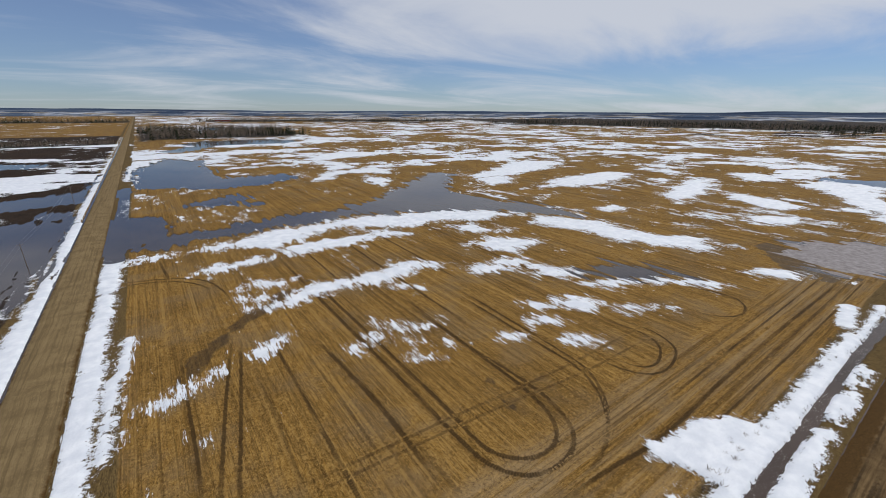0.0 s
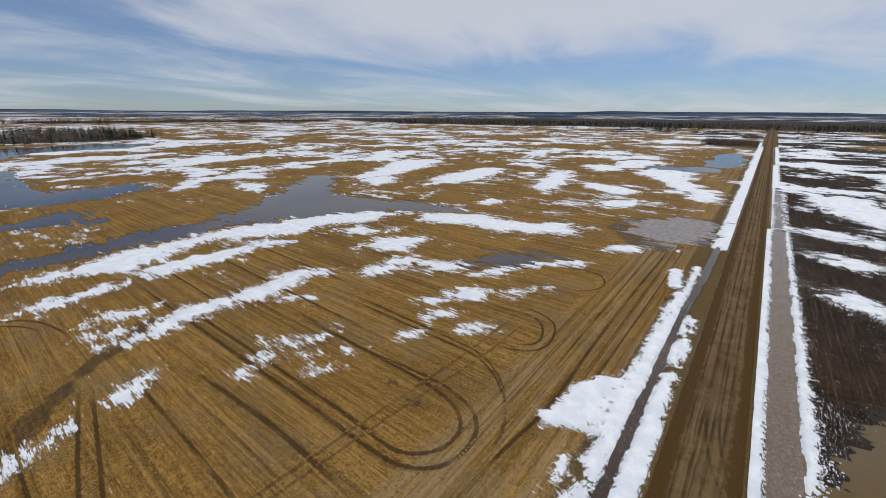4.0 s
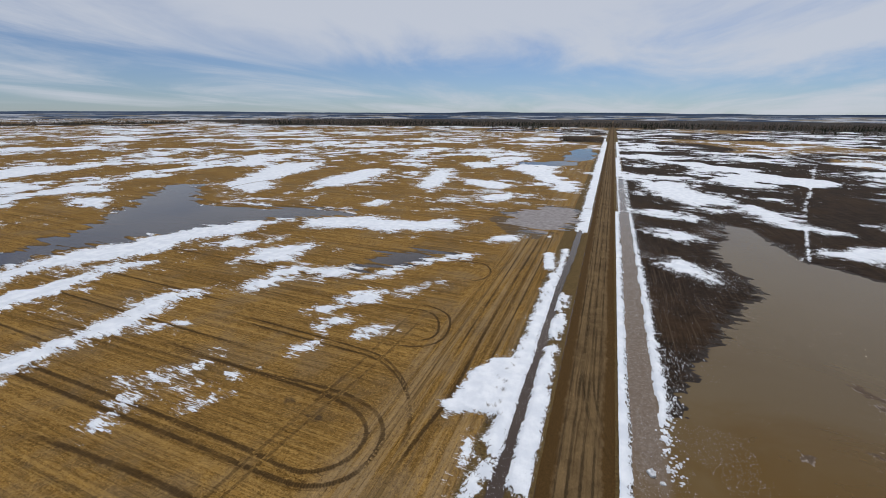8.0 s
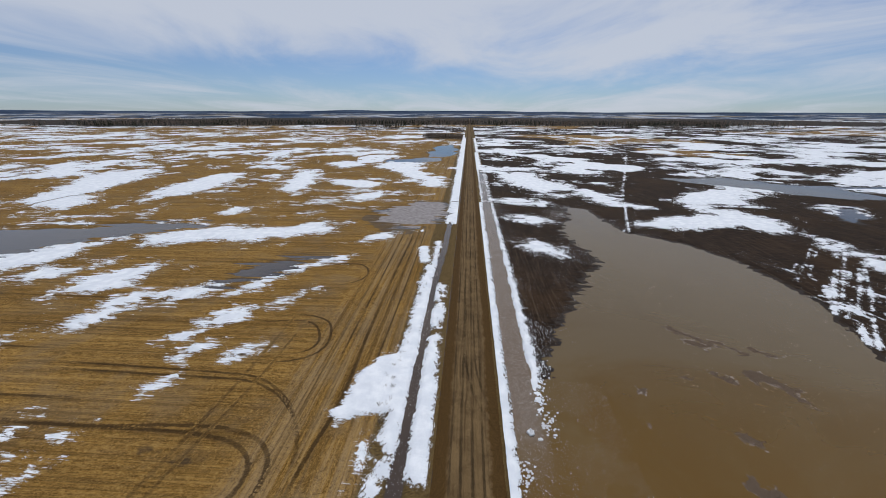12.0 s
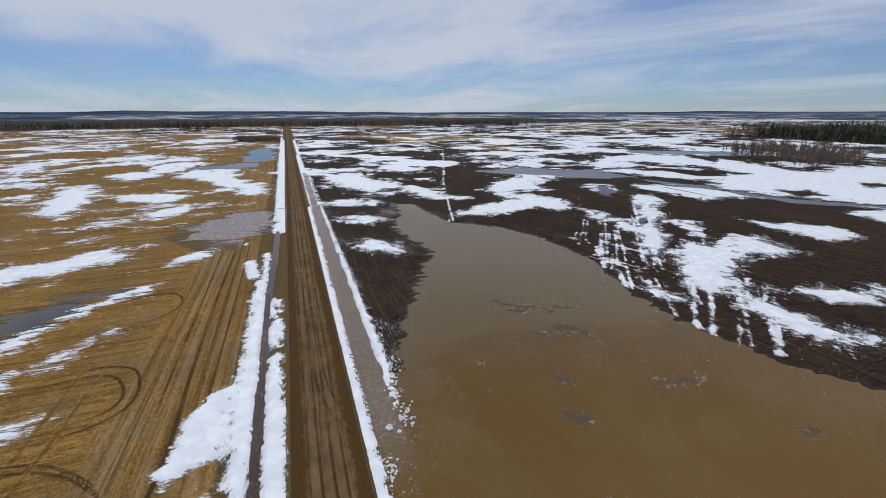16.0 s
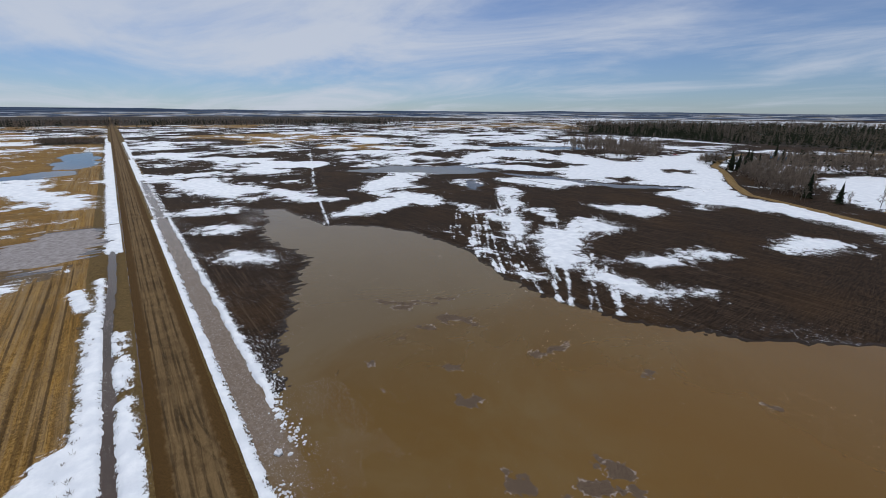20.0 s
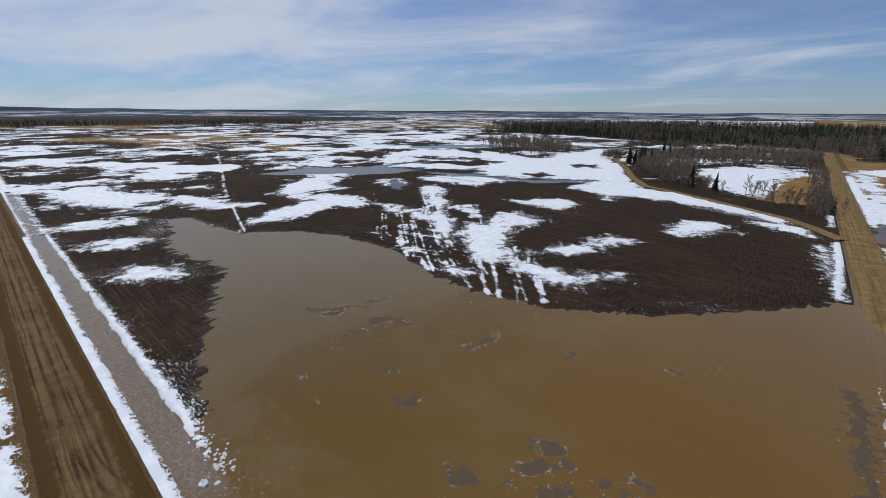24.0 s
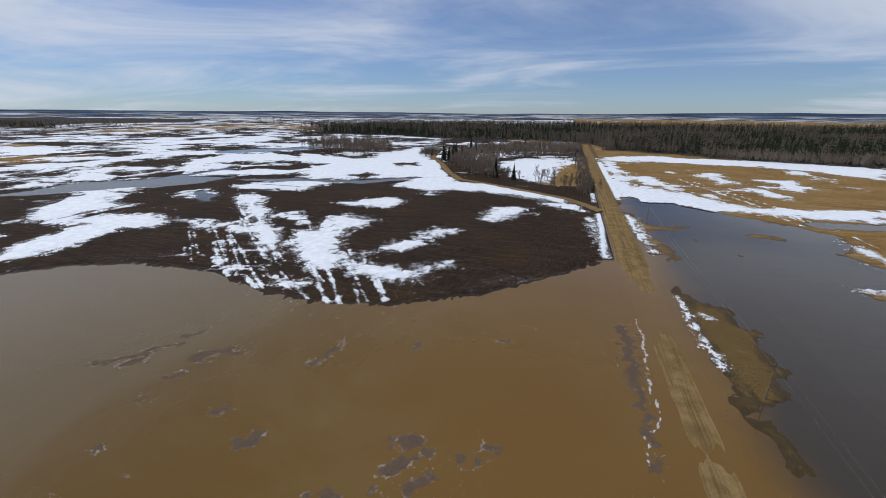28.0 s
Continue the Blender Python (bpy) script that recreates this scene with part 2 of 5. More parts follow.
def track_material():
    """Wheel ruts pressed into the stubble, with cleat marks and soft edges."""
    k = Mat("rut")
    st, fine, grain = stubble_colour(k)
    across = k.math("ABSOLUTE", k.attr("across"))
    rut = k.math("ADD", across, k.math("MULTIPLY", k.math("SUBTRACT", k.noise(1.4, 6, 0.75), 0.5), 1.5))
    f = k.math("MULTIPLY", k.step(rut, 0.35, 0.80, 0.86, 0.0), k.math("MULTIPLY", k.attr("fade"), k.step(k.noise(0.12, 4), 0.32, 0.55, 0.55, 1.0)))
    cleat = k.math("SINE", k.math("ADD", k.math("MULTIPLY", k.attr("along"), 16.0), k.math("MULTIPLY", across, 2.2)))
    f = k.math("MULTIPLY", f, k.step(cleat, -0.6, 0.5, 0.82, 1.0))
    col = k.mix(f, st, (0.030, 0.017, 0.007))
    k.set(Base_Color=col, Roughness=0.85)
    k.bsdf.inputs["Specular IOR Level"].default_value = 0.06
    return k.bump(grain, 0.7, 0.12).m


def road_material(name, dry, damp, shoulder):
    k = Mat(name)
    a = k.attr("across")
    stone = k.noise(9.0, 5, 0.8)
    wander = k.math("MULTIPLY", k.math("SUBTRACT", k.noise(0.02, 3), 0.5), 0.25)
    v = k.math("ADD", a, wander)
    col = k.mix(k.step(stone, 0.35, 0.7), dry[0], dry[1])
    col = k.mix(k.step(k.noise(0.25, 6, 0.7), 0.36, 0.68, 0, 0.6), col, damp)
    # wheel lanes: worn dark and damp
    lanes = k.noise(1.0, 6, 0.72, k.lane_map())
    col = k.mix(k.step(lanes, 0.48, 0.62, 0, 0.62), col, damp)
    col = k.mix(k.step(lanes, 0.47, 0.36, 0, 0.18), col, dry[1])
    pebble = k.noise(2.6, 8, 0.85)
    col = k.mix(k.step(pebble, 0.56, 0.64, 0, 0.45), col, tuple(min(1.0, c * 1.35) for c in dry[1]))
    col = k.mix(k.step(pebble, 0.45, 0.37, 0, 0.45), col, damp)
    # loose brown shoulders
    edge = k.math("ADD", k.math("ABSOLUTE", v), k.math("MULTIPLY", k.math("SUBTRACT", k.noise(0.6, 6, 0.7), 0.5), 0.45))
    sh = k.mix(k.step(k.noise(5.0, 8, 0.85), 0.34, 0.68), (0.034, 0.019, 0.007), (0.108, 0.060, 0.018))
    col = k.mix(k.step(edge, shoulder, shoulder + 0.16), col, sh)
    k.set(Base_Color=col, Roughness=0.9)
    k.bsdf.inputs["Specular IOR Level"].default_value = 0.06
    return k.bump(stone, 0.6, 0.05).m


def lane_map(k):
    n = k.nt.nodes.new("ShaderNodeCombineXYZ")
    k.nt.links.new(k.math("MULTIPLY", k.math("ADD", k.attr("across"), k.math("MULTIPLY", k.noise(0.05, 4), 0.35)), 8.5), n.inputs[0])
    k.nt.links.new(k.math("MULTIPLY", k.attr("along"), 0.02), n.inputs[1])
    return n.outputs[0]


Mat.lane_map = lane_map


def skid_material():
    """Dark damp wheel marks on gravel, worn through in places."""
    k = Mat("wheel_mark")
    edge = k.math("ADD", k.math("ABSOLUTE", k.attr("across")), k.math("MULTIPLY", k.math("SUBTRACT", k.noise(1.6, 6, 0.8), 0.5), 2.2))
    worn = k.step(k.noise(0.09, 4), 0.36, 0.58, 0.15, 0.55)
    k.set(Base_Color=k.mix(k.noise(6.0, 4, 0.8), (0.030, 0.020, 0.010), (0.075, 0.052, 0.028)), Roughness=0.9, Alpha=k.math("MULTIPLY", k.step(edge, 0.95, 0.3), k.math("MULTIPLY", worn, k.attr("fade"))))
    k.bsdf.inputs["Specular IOR Level"].default_value = 0.05
    return k.m


def snow_material():
    """Old snow that thins out into crumbs and gaps at its edges, drawn out along the rows of the field below."""
    k = Mat("snow")
    x, y, z = k.xyz()
    big, small = k.noise(0.35, 5, 0.6), k.noise(3.0, 6, 0.75)
    col = k.mix(k.step(big, 0.35, 0.7), (0.64, 0.665, 0.70), (0.78, 0.795, 0.81))
    dirt = k.step(k.math("ADD", small, k.math("MULTIPLY", k.attr("dirt"), 0.16)), 0.68, 0.84, 0, 0.7)
    col = k.mix(dirt, col, (0.20, 0.15, 0.10))
    north = k.math("MULTIPLY", k.step(y, 11.0, 16.0), k.step(x, -11.0, -8.0))
    fine = k.mix(north, k.noise(2.2, 7, 0.8, k.map((0.7, 1.0, 1), 40)), k.noise(1.9, 7, 0.8, k.map((1.3, 0.13, 1))))
    wide = k.mix(north, k.noise(0.42, 5, 0.7), k.noise(0.6, 5, 0.7, k.map((1.0, 0.28, 1))))
    c = k.math("ADD", k.math("ADD", k.math("MULTIPLY", k.attr("cover"), 0.36), -0.10), k.math("MULTIPLY", k.math("SUBTRACT", fine, 0.5), 4.2))
    c = k.math("ADD", c, k.math("MULTIPLY", k.math("SUBTRACT", wide, 0.5), 3.4))
    broad = k.math("MULTIPLY", k.math("SUBTRACT", k.noise(0.16, 6, 0.7), 0.5), 5.5)
    c = k.math("ADD", c, k.math("MULTIPLY", broad, k.attr("far")))
    k.set(Base_Color=col, Roughness=0.65, Alpha=k.step(c, 0.0, 0.10))
    return k.bump(k.math("ADD", big, k.math("MULTIPLY", small, 0.3)), 0.8, 0.25).m


def water_material(name, tint, silt, alpha=0.86, clear=None, slush=None):
    """Silty meltwater; clear: a darker, cleaner water west of the flooded road; slush: slushy water in the ditch beside
    the east road, paled by glare put into its colour.
    """
    k = Mat(name)
    x, y, z = k.xyz()
    swirl = k.noise(0.022, 5, 0.6, None, 1.2)
    col = k.mix(k.step(swirl, 0.35, 0.68), tint, silt)
    if slush:
        # amber silt towards the flooded road, greyer water by the ditch
        amber = k.math("ADD", x, k.math("MULTIPLY", k.math("SUBTRACT", swirl, 0.5), 60.0))
        col = k.mix(k.step(amber, 52.0, 8.0, 0.0, 0.75), col, (0.150, 0.073, 0.008))
        col = k.mix(k.step(amber, 40.0, 85.0, 0.0, 0.55), col, (0.135, 0.102, 0.056))
    if clear:
        col = k.mix(k.step(k.math("ADD", x, k.math("MULTIPLY", swirl, 14.0)), -31.0, -20.0), clear, col)
        # the brook far beyond the pond runs clear as well
        col = k.mix(k.math("MULTIPLY", k.step(y, -112.0, -122.0), k.step(x, 30.0, 60.0)), col, clear)
    if slush:
        # ditch slush, its tone raised to hold the sky's glare as well
        f = k.math("MULTIPLY", k.step(k.math("ADD", y, k.math("MULTIPLY", swirl, 1.2)), -12.9, -11.2), k.step(k.math("ADD", x, k.math("MULTIPLY", k.noise(0.3, 4), 14.0)), 44.0, 60.0))
        col = k.mix(f, col, k.mix(k.step(k.noise(1.8, 6, 0.8), 0.4, 0.65), slush, (0.24, 0.185, 0.14)))
    k.set(Base_Color=col, Roughness=k.step(k.noise(0.06, 4), 0.35, 0.7, 0.015, 0.05), IOR=1.35, Alpha=alpha)
    k.bump(k.noise(1.6, 4, 0.6, k.map((0.6, 1.3, 1), 25)), 0.03, 0.03)
    return k.m


def plain(name, c1, c2, scale, rough=0.85, metal=0.0, bump=0.4):
    k = Mat(name)
    n = k.noise(scale, 6, 0.7)
    k.set(Base_Color=k.mix(k.step(n, 0.32, 0.7), c1, c2), Roughness=rough, Metallic=metal)
    k.bsdf.inputs["Specular IOR Level"].default_value = 0.5 if rough < 0.45 else 0.15
    return k.bump(n, bump, 0.03).m


def foliage(name, c1, c2):
    k = Mat(name)
    r = k.nt.nodes.new("ShaderNodeNewGeometry").outputs["Random Per Island"]
    k.set(Base_Color=k.mix(r, c1, c2), Roughness=0.9)
    k.bsdf.inputs["Specular IOR Level"].default_value = 0.05
    return k.m


GROUND, RUT, SNOW, SKID = ground_material(), track_material(), snow_material(), skid_material()
GRAVEL = road_material("gravel", ((0.112, 0.070, 0.030), (0.225, 0.150, 0.070)), (0.050, 0.030, 0.013), 0.50)
GOLD_GRAVEL = road_material("golden_gravel", ((0.165, 0.108, 0.042), (0.300, 0.205, 0.092)), (0.078, 0.046, 0.014), 0.90)
SAND_GRAVEL = road_material("sandy_gravel", ((0.150, 0.104, 0.048), (0.285, 0.205, 0.102)), (0.100, 0.068, 0.031), 0.86)
MUD_WATER = water_material("muddy_water", (0.128, 0.072, 0.014), (0.155, 0.100, 0.034), 0.86, (0.036, 0.027, 0.019), (0.165, 0.122, 0.085))
DARK_WATER = water_material("flood_water", (0.050, 0.043, 0.045), (0.078, 0.064, 0.058))
DITCH_WATER = water_material("ditch_water", (0.060, 0.043, 0.033), (0.085, 0.062, 0.048), 0.95)
ICE = plain("grey_ice", (0.15, 0.125, 0.115), (0.29, 0.26, 0.25), 0.5, 0.5)
CRUST = plain("silty_ice", (0.040, 0.024, 0.013), (0.150, 0.108, 0.074), 9.0, 0.9)
RIM_ICE = plain("frost_rim", (0.14, 0.105, 0.075), (0.32, 0.27, 0.23), 2.5, 0.85)
DIRTY_ICE = plain("dirty_white_ice", (0.26, 0.23, 0.21), (0.55, 0.53, 0.52), 2.5, 0.6)
CLEAN_ICE = plain("white_ice", (0.40, 0.40, 0.41), (0.70, 0.71, 0.72), 3.0, 0.5)
BARK = plain("bark", (0.10, 0.085, 0.07), (0.22, 0.20, 0.17), 6.0)
TWIGS = foliage("twigs", (0.120, 0.092, 0.068), (0.275, 0.220, 0.172))
NEEDLES = foliage("needles", (0.010, 0.015, 0.009), (0.034, 0.038, 0.020))
POLE_WOOD = plain("pole_wood", (0.13, 0.10, 0.075), (0.24, 0.20, 0.16), 4.0)
STEEL = plain("galvanised_steel", (0.35, 0.35, 0.36), (0.5, 0.5, 0.5), 9.0, 0.4, 0.9)


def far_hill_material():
    """Far wooded hills with pale fields and snow, the blue-grey haze of distance put into their colours."""
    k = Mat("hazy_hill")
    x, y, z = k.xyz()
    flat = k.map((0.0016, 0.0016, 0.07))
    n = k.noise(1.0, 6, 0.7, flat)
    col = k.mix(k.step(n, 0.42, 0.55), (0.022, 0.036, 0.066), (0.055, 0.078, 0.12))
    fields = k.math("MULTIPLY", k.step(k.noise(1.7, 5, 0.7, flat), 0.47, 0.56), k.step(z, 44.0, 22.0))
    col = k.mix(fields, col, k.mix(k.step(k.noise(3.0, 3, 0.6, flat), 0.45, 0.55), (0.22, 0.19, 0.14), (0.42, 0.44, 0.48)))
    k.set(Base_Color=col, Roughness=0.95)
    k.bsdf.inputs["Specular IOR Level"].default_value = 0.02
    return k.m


HAZE_HILL = far_hill_material()


# ---- the lie of the land ----


def lattice(ix, iy, seed):
    h = (ix * 374761393 + iy * 668265263 + seed * 974711) & 0xFFFFFFFF
    h = ((h ^ (h >> 13)) * 1274126177) & 0xFFFFFFFF
    return ((h ^ (h >> 16)) & 0xFFFF) / 32767.5 - 1.0


def vnoise(x, y, seed=0):
    fx, fy = np.floor(x), np.floor(y)
    ix, iy = fx.astype(np.int64), fy.astype(np.int64)
    u, v = x - fx, y - fy
    u, v = u * u * (3 - 2 * u), v * v * (3 - 2 * v)
    a, b = lattice(ix, iy, seed), lattice(ix + 1, iy, seed)
    c, d = lattice(ix, iy + 1, seed), lattice(ix + 1, iy + 1, seed)
    return (a + (b - a) * u) * (1 - v) + (c + (d - c) * u) * v


def fbm(x, y, size, octaves=4, seed=0, gain=0.55):
    total, amp, norm = 0.0, 1.0, 0.0
    for o in range(octaves):
        total = total + amp * vnoise(x / size * 2**o + 17.3 * o, y / size * 2**o - 9.1 * o, seed + o)
        norm += amp
        amp *= gain
    return total / norm * 1.6


def smooth(v, lo, hi):
    t = np.clip((v - lo) / (hi - lo), 0, 1)
    return t * t * (3 - 2 * t)


def strokes(x, y, rows, far=40.0):
    """How far inside the nearest of some rounded strokes (x1, y1, x2, y2, half width) each point lies, in metres, and that half width."""
    best, wide = np.full(x.shape, -float(far)), np.full(x.shape, 1.0)
    for x1, y1, x2, y2, r in rows:
        sel = (x > min(x1, x2) - r - far) & (x < max(x1, x2) + r + far) & (y > min(y1, y2) - r - far) & (y < max(y1, y2) + r + far)
        if not sel.any():
            continue
        px, py = x[sel] - x1, y[sel] - y1
        dx, dy = x2 - x1, y2 - y1
        t = np.clip((px * dx + py * dy) / (dx * dx + dy * dy + 1e-6), 0, 1)
        d = r - np.hypot(px - t * dx, py - t * dy)
        old = best[sel]
        best[sel] = np.maximum(old, d)
        wide[sel] = np.where(d > old, r, wide[sel])
    return best, wide


def inside(x, y, poly, far=60.0):
    """Signed distance to a closed outline, positive inside."""
    d, odd = np.full(x.shape, 1e9), np.zeros(x.shape, bool)
    n = len(poly)
    for i in range(n):
        (x1, y1), (x2, y2) = poly[i], poly[(i + 1) % n]
        dx, dy = x2 - x1, y2 - y1
        t = np.clip(((x - x1) * dx + (y - y1) * dy) / (dx * dx + dy * dy), 0, 1)
        d = np.minimum(d, np.hypot(x - x1 - t * dx, y - y1 - t * dy))
        if dy:
            odd ^= ((y1 > y) != (y2 > y)) & (x < dx * (y - y1) / dy + x1)
    return np.where(odd, d, -d).clip(-far, far)


def near_outline(x, y, poly, margin):
    """Which points lie in or near a closed outline, and how far inside it they are."""
    px, py = zip(*poly)
    sel = (x > min(px) - margin) & (x < max(px) + margin) & (y > min(py) - margin) & (y < max(py) + margin)
    return sel, inside(x[sel], y[sel], poly, margin) if sel.any() else np.zeros(0)


def furrow_threads():
    """Thin threads of snow left in the furrows that run down to the pond, and a few across them."""
    r, rows = random.Random(61), []
    for _ in range(24):
        u, v, n = r.uniform(0, 1), r.uniform(0, 34), r.uniform(5, 20)
        x, y = 48 + 62 * u + v * 0.76, -82 - 7 * u - v * 0.65
        rows.append((x, y, x + n * 0.76, y - n * 0.65, r.uniform(0.22, 0.38)))
    for _ in range(7):
        x, y, n = r.uniform(55, 125), r.uniform(-118, -90), r.uniform(6, 16)
        rows.append((x, y, x + n * 0.93, y + n * 0.30, 0.35))
    return rows


# drifts of old snow on the stubble field
DRIFTS_STUBBLE_NEAR = [(9, 126, 21, 128, 4.2), (47, 88, 52, 82, 1.3), (17, 109, 24, 106, 2.4), (12, 102, 16, 99, 1.6), (13, 95, 18, 94, 0.9), (10, 74, 15, 77, 1.6), (15, 77, 17, 78, 0.8), (-4, 68, -1, 70, 1.8), (-1, 70, 4, 72, 1.1), (-7, 68, -6, 68, 0.8)]
DRIFTS_STUBBLE_MID = [(34, 72, 40, 68, 1.2), (38, 66, 43, 64, 2.0), (36, 62, 43, 57, 1.6), (31, 68, 31, 66, 0.8), (34, 56, 38, 54, 0.8), (26, 66, 31, 64, 0.8), (71, 57, 82, 51, 2.5), (63, 53, 68, 51, 2.3), (54, 52, 57, 50, 0.9), (63, 43, 67, 40, 1.1), (84, 46, 95, 38, 0.9), (-10, 150, -1, 149, 4.2)]
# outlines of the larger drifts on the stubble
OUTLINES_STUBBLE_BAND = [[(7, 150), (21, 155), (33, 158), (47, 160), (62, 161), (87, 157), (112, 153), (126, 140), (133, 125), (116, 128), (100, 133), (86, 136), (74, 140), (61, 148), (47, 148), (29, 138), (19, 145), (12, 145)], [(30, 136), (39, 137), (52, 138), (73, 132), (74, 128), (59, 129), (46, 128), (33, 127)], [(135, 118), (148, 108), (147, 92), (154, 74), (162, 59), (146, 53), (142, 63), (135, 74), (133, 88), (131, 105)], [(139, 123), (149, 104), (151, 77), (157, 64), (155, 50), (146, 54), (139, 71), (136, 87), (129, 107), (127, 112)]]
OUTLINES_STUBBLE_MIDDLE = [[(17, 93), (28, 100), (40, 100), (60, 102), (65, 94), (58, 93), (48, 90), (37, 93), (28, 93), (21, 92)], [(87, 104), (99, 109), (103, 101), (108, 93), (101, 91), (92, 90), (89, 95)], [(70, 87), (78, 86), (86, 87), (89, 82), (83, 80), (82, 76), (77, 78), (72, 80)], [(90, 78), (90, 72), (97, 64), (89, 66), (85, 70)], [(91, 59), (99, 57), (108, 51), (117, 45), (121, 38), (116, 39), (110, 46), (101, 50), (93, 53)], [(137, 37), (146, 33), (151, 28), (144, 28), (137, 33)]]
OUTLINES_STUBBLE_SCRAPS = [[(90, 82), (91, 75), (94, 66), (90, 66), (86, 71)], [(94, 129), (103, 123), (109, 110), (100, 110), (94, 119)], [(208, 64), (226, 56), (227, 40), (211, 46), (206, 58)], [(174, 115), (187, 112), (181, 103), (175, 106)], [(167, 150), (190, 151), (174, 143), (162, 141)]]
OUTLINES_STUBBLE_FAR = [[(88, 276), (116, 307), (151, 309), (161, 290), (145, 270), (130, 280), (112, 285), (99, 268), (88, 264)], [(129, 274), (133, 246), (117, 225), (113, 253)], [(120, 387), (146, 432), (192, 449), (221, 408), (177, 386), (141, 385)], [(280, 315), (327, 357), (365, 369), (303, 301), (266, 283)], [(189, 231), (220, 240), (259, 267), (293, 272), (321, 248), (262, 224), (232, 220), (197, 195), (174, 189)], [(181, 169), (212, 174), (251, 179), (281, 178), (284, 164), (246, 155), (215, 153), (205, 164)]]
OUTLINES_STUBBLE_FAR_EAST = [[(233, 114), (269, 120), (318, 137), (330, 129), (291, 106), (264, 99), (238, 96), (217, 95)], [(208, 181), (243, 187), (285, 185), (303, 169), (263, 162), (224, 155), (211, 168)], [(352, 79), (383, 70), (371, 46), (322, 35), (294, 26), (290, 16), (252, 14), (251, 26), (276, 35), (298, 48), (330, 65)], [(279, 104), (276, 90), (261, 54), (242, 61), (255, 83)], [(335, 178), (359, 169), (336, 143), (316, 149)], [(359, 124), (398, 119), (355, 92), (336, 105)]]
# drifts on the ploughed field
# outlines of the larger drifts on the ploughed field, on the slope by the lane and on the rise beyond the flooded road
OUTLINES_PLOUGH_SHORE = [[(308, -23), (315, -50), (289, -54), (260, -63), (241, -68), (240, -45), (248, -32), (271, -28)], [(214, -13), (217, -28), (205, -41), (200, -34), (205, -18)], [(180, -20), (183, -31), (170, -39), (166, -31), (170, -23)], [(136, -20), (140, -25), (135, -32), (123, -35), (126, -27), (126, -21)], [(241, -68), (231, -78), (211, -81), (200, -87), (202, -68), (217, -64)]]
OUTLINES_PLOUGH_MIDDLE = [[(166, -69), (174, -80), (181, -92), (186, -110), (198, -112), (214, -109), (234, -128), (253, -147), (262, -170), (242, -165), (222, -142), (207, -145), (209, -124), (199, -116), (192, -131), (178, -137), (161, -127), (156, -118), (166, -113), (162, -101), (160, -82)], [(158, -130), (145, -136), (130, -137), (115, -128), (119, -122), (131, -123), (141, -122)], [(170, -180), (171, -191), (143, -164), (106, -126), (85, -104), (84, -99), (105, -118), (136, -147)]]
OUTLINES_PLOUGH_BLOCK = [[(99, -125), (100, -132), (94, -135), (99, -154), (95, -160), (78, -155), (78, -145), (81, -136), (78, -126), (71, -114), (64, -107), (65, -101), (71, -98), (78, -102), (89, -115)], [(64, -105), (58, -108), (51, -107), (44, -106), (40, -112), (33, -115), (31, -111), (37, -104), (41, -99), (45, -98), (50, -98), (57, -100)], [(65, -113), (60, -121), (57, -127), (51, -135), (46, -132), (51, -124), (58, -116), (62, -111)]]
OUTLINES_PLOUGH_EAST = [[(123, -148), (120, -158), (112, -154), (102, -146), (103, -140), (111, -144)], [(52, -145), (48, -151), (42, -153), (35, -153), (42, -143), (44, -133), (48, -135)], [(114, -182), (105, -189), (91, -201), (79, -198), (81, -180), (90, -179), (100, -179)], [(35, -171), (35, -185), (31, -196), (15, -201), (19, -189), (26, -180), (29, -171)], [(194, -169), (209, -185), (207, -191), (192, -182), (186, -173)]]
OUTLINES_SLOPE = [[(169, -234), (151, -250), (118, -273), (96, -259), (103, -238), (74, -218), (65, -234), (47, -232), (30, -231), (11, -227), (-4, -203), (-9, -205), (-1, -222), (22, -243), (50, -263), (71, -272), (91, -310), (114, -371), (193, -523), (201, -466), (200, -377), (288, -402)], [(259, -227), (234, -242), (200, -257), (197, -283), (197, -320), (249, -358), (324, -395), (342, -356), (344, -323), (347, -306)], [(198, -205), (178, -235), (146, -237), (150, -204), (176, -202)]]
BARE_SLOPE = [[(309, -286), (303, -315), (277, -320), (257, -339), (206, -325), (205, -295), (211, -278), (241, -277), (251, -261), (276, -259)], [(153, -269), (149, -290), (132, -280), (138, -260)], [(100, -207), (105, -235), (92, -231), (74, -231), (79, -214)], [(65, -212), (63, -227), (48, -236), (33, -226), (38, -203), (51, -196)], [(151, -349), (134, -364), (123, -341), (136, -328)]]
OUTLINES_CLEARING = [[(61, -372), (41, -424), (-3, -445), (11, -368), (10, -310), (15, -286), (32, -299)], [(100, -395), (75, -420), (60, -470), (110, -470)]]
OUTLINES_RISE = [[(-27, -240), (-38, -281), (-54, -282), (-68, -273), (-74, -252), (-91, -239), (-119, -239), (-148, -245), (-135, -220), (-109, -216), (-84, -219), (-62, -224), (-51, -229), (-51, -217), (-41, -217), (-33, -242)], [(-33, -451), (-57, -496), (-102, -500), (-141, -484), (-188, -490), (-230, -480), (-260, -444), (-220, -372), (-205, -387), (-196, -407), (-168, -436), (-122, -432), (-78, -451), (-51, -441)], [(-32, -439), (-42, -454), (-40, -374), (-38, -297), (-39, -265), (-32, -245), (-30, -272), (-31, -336)]]
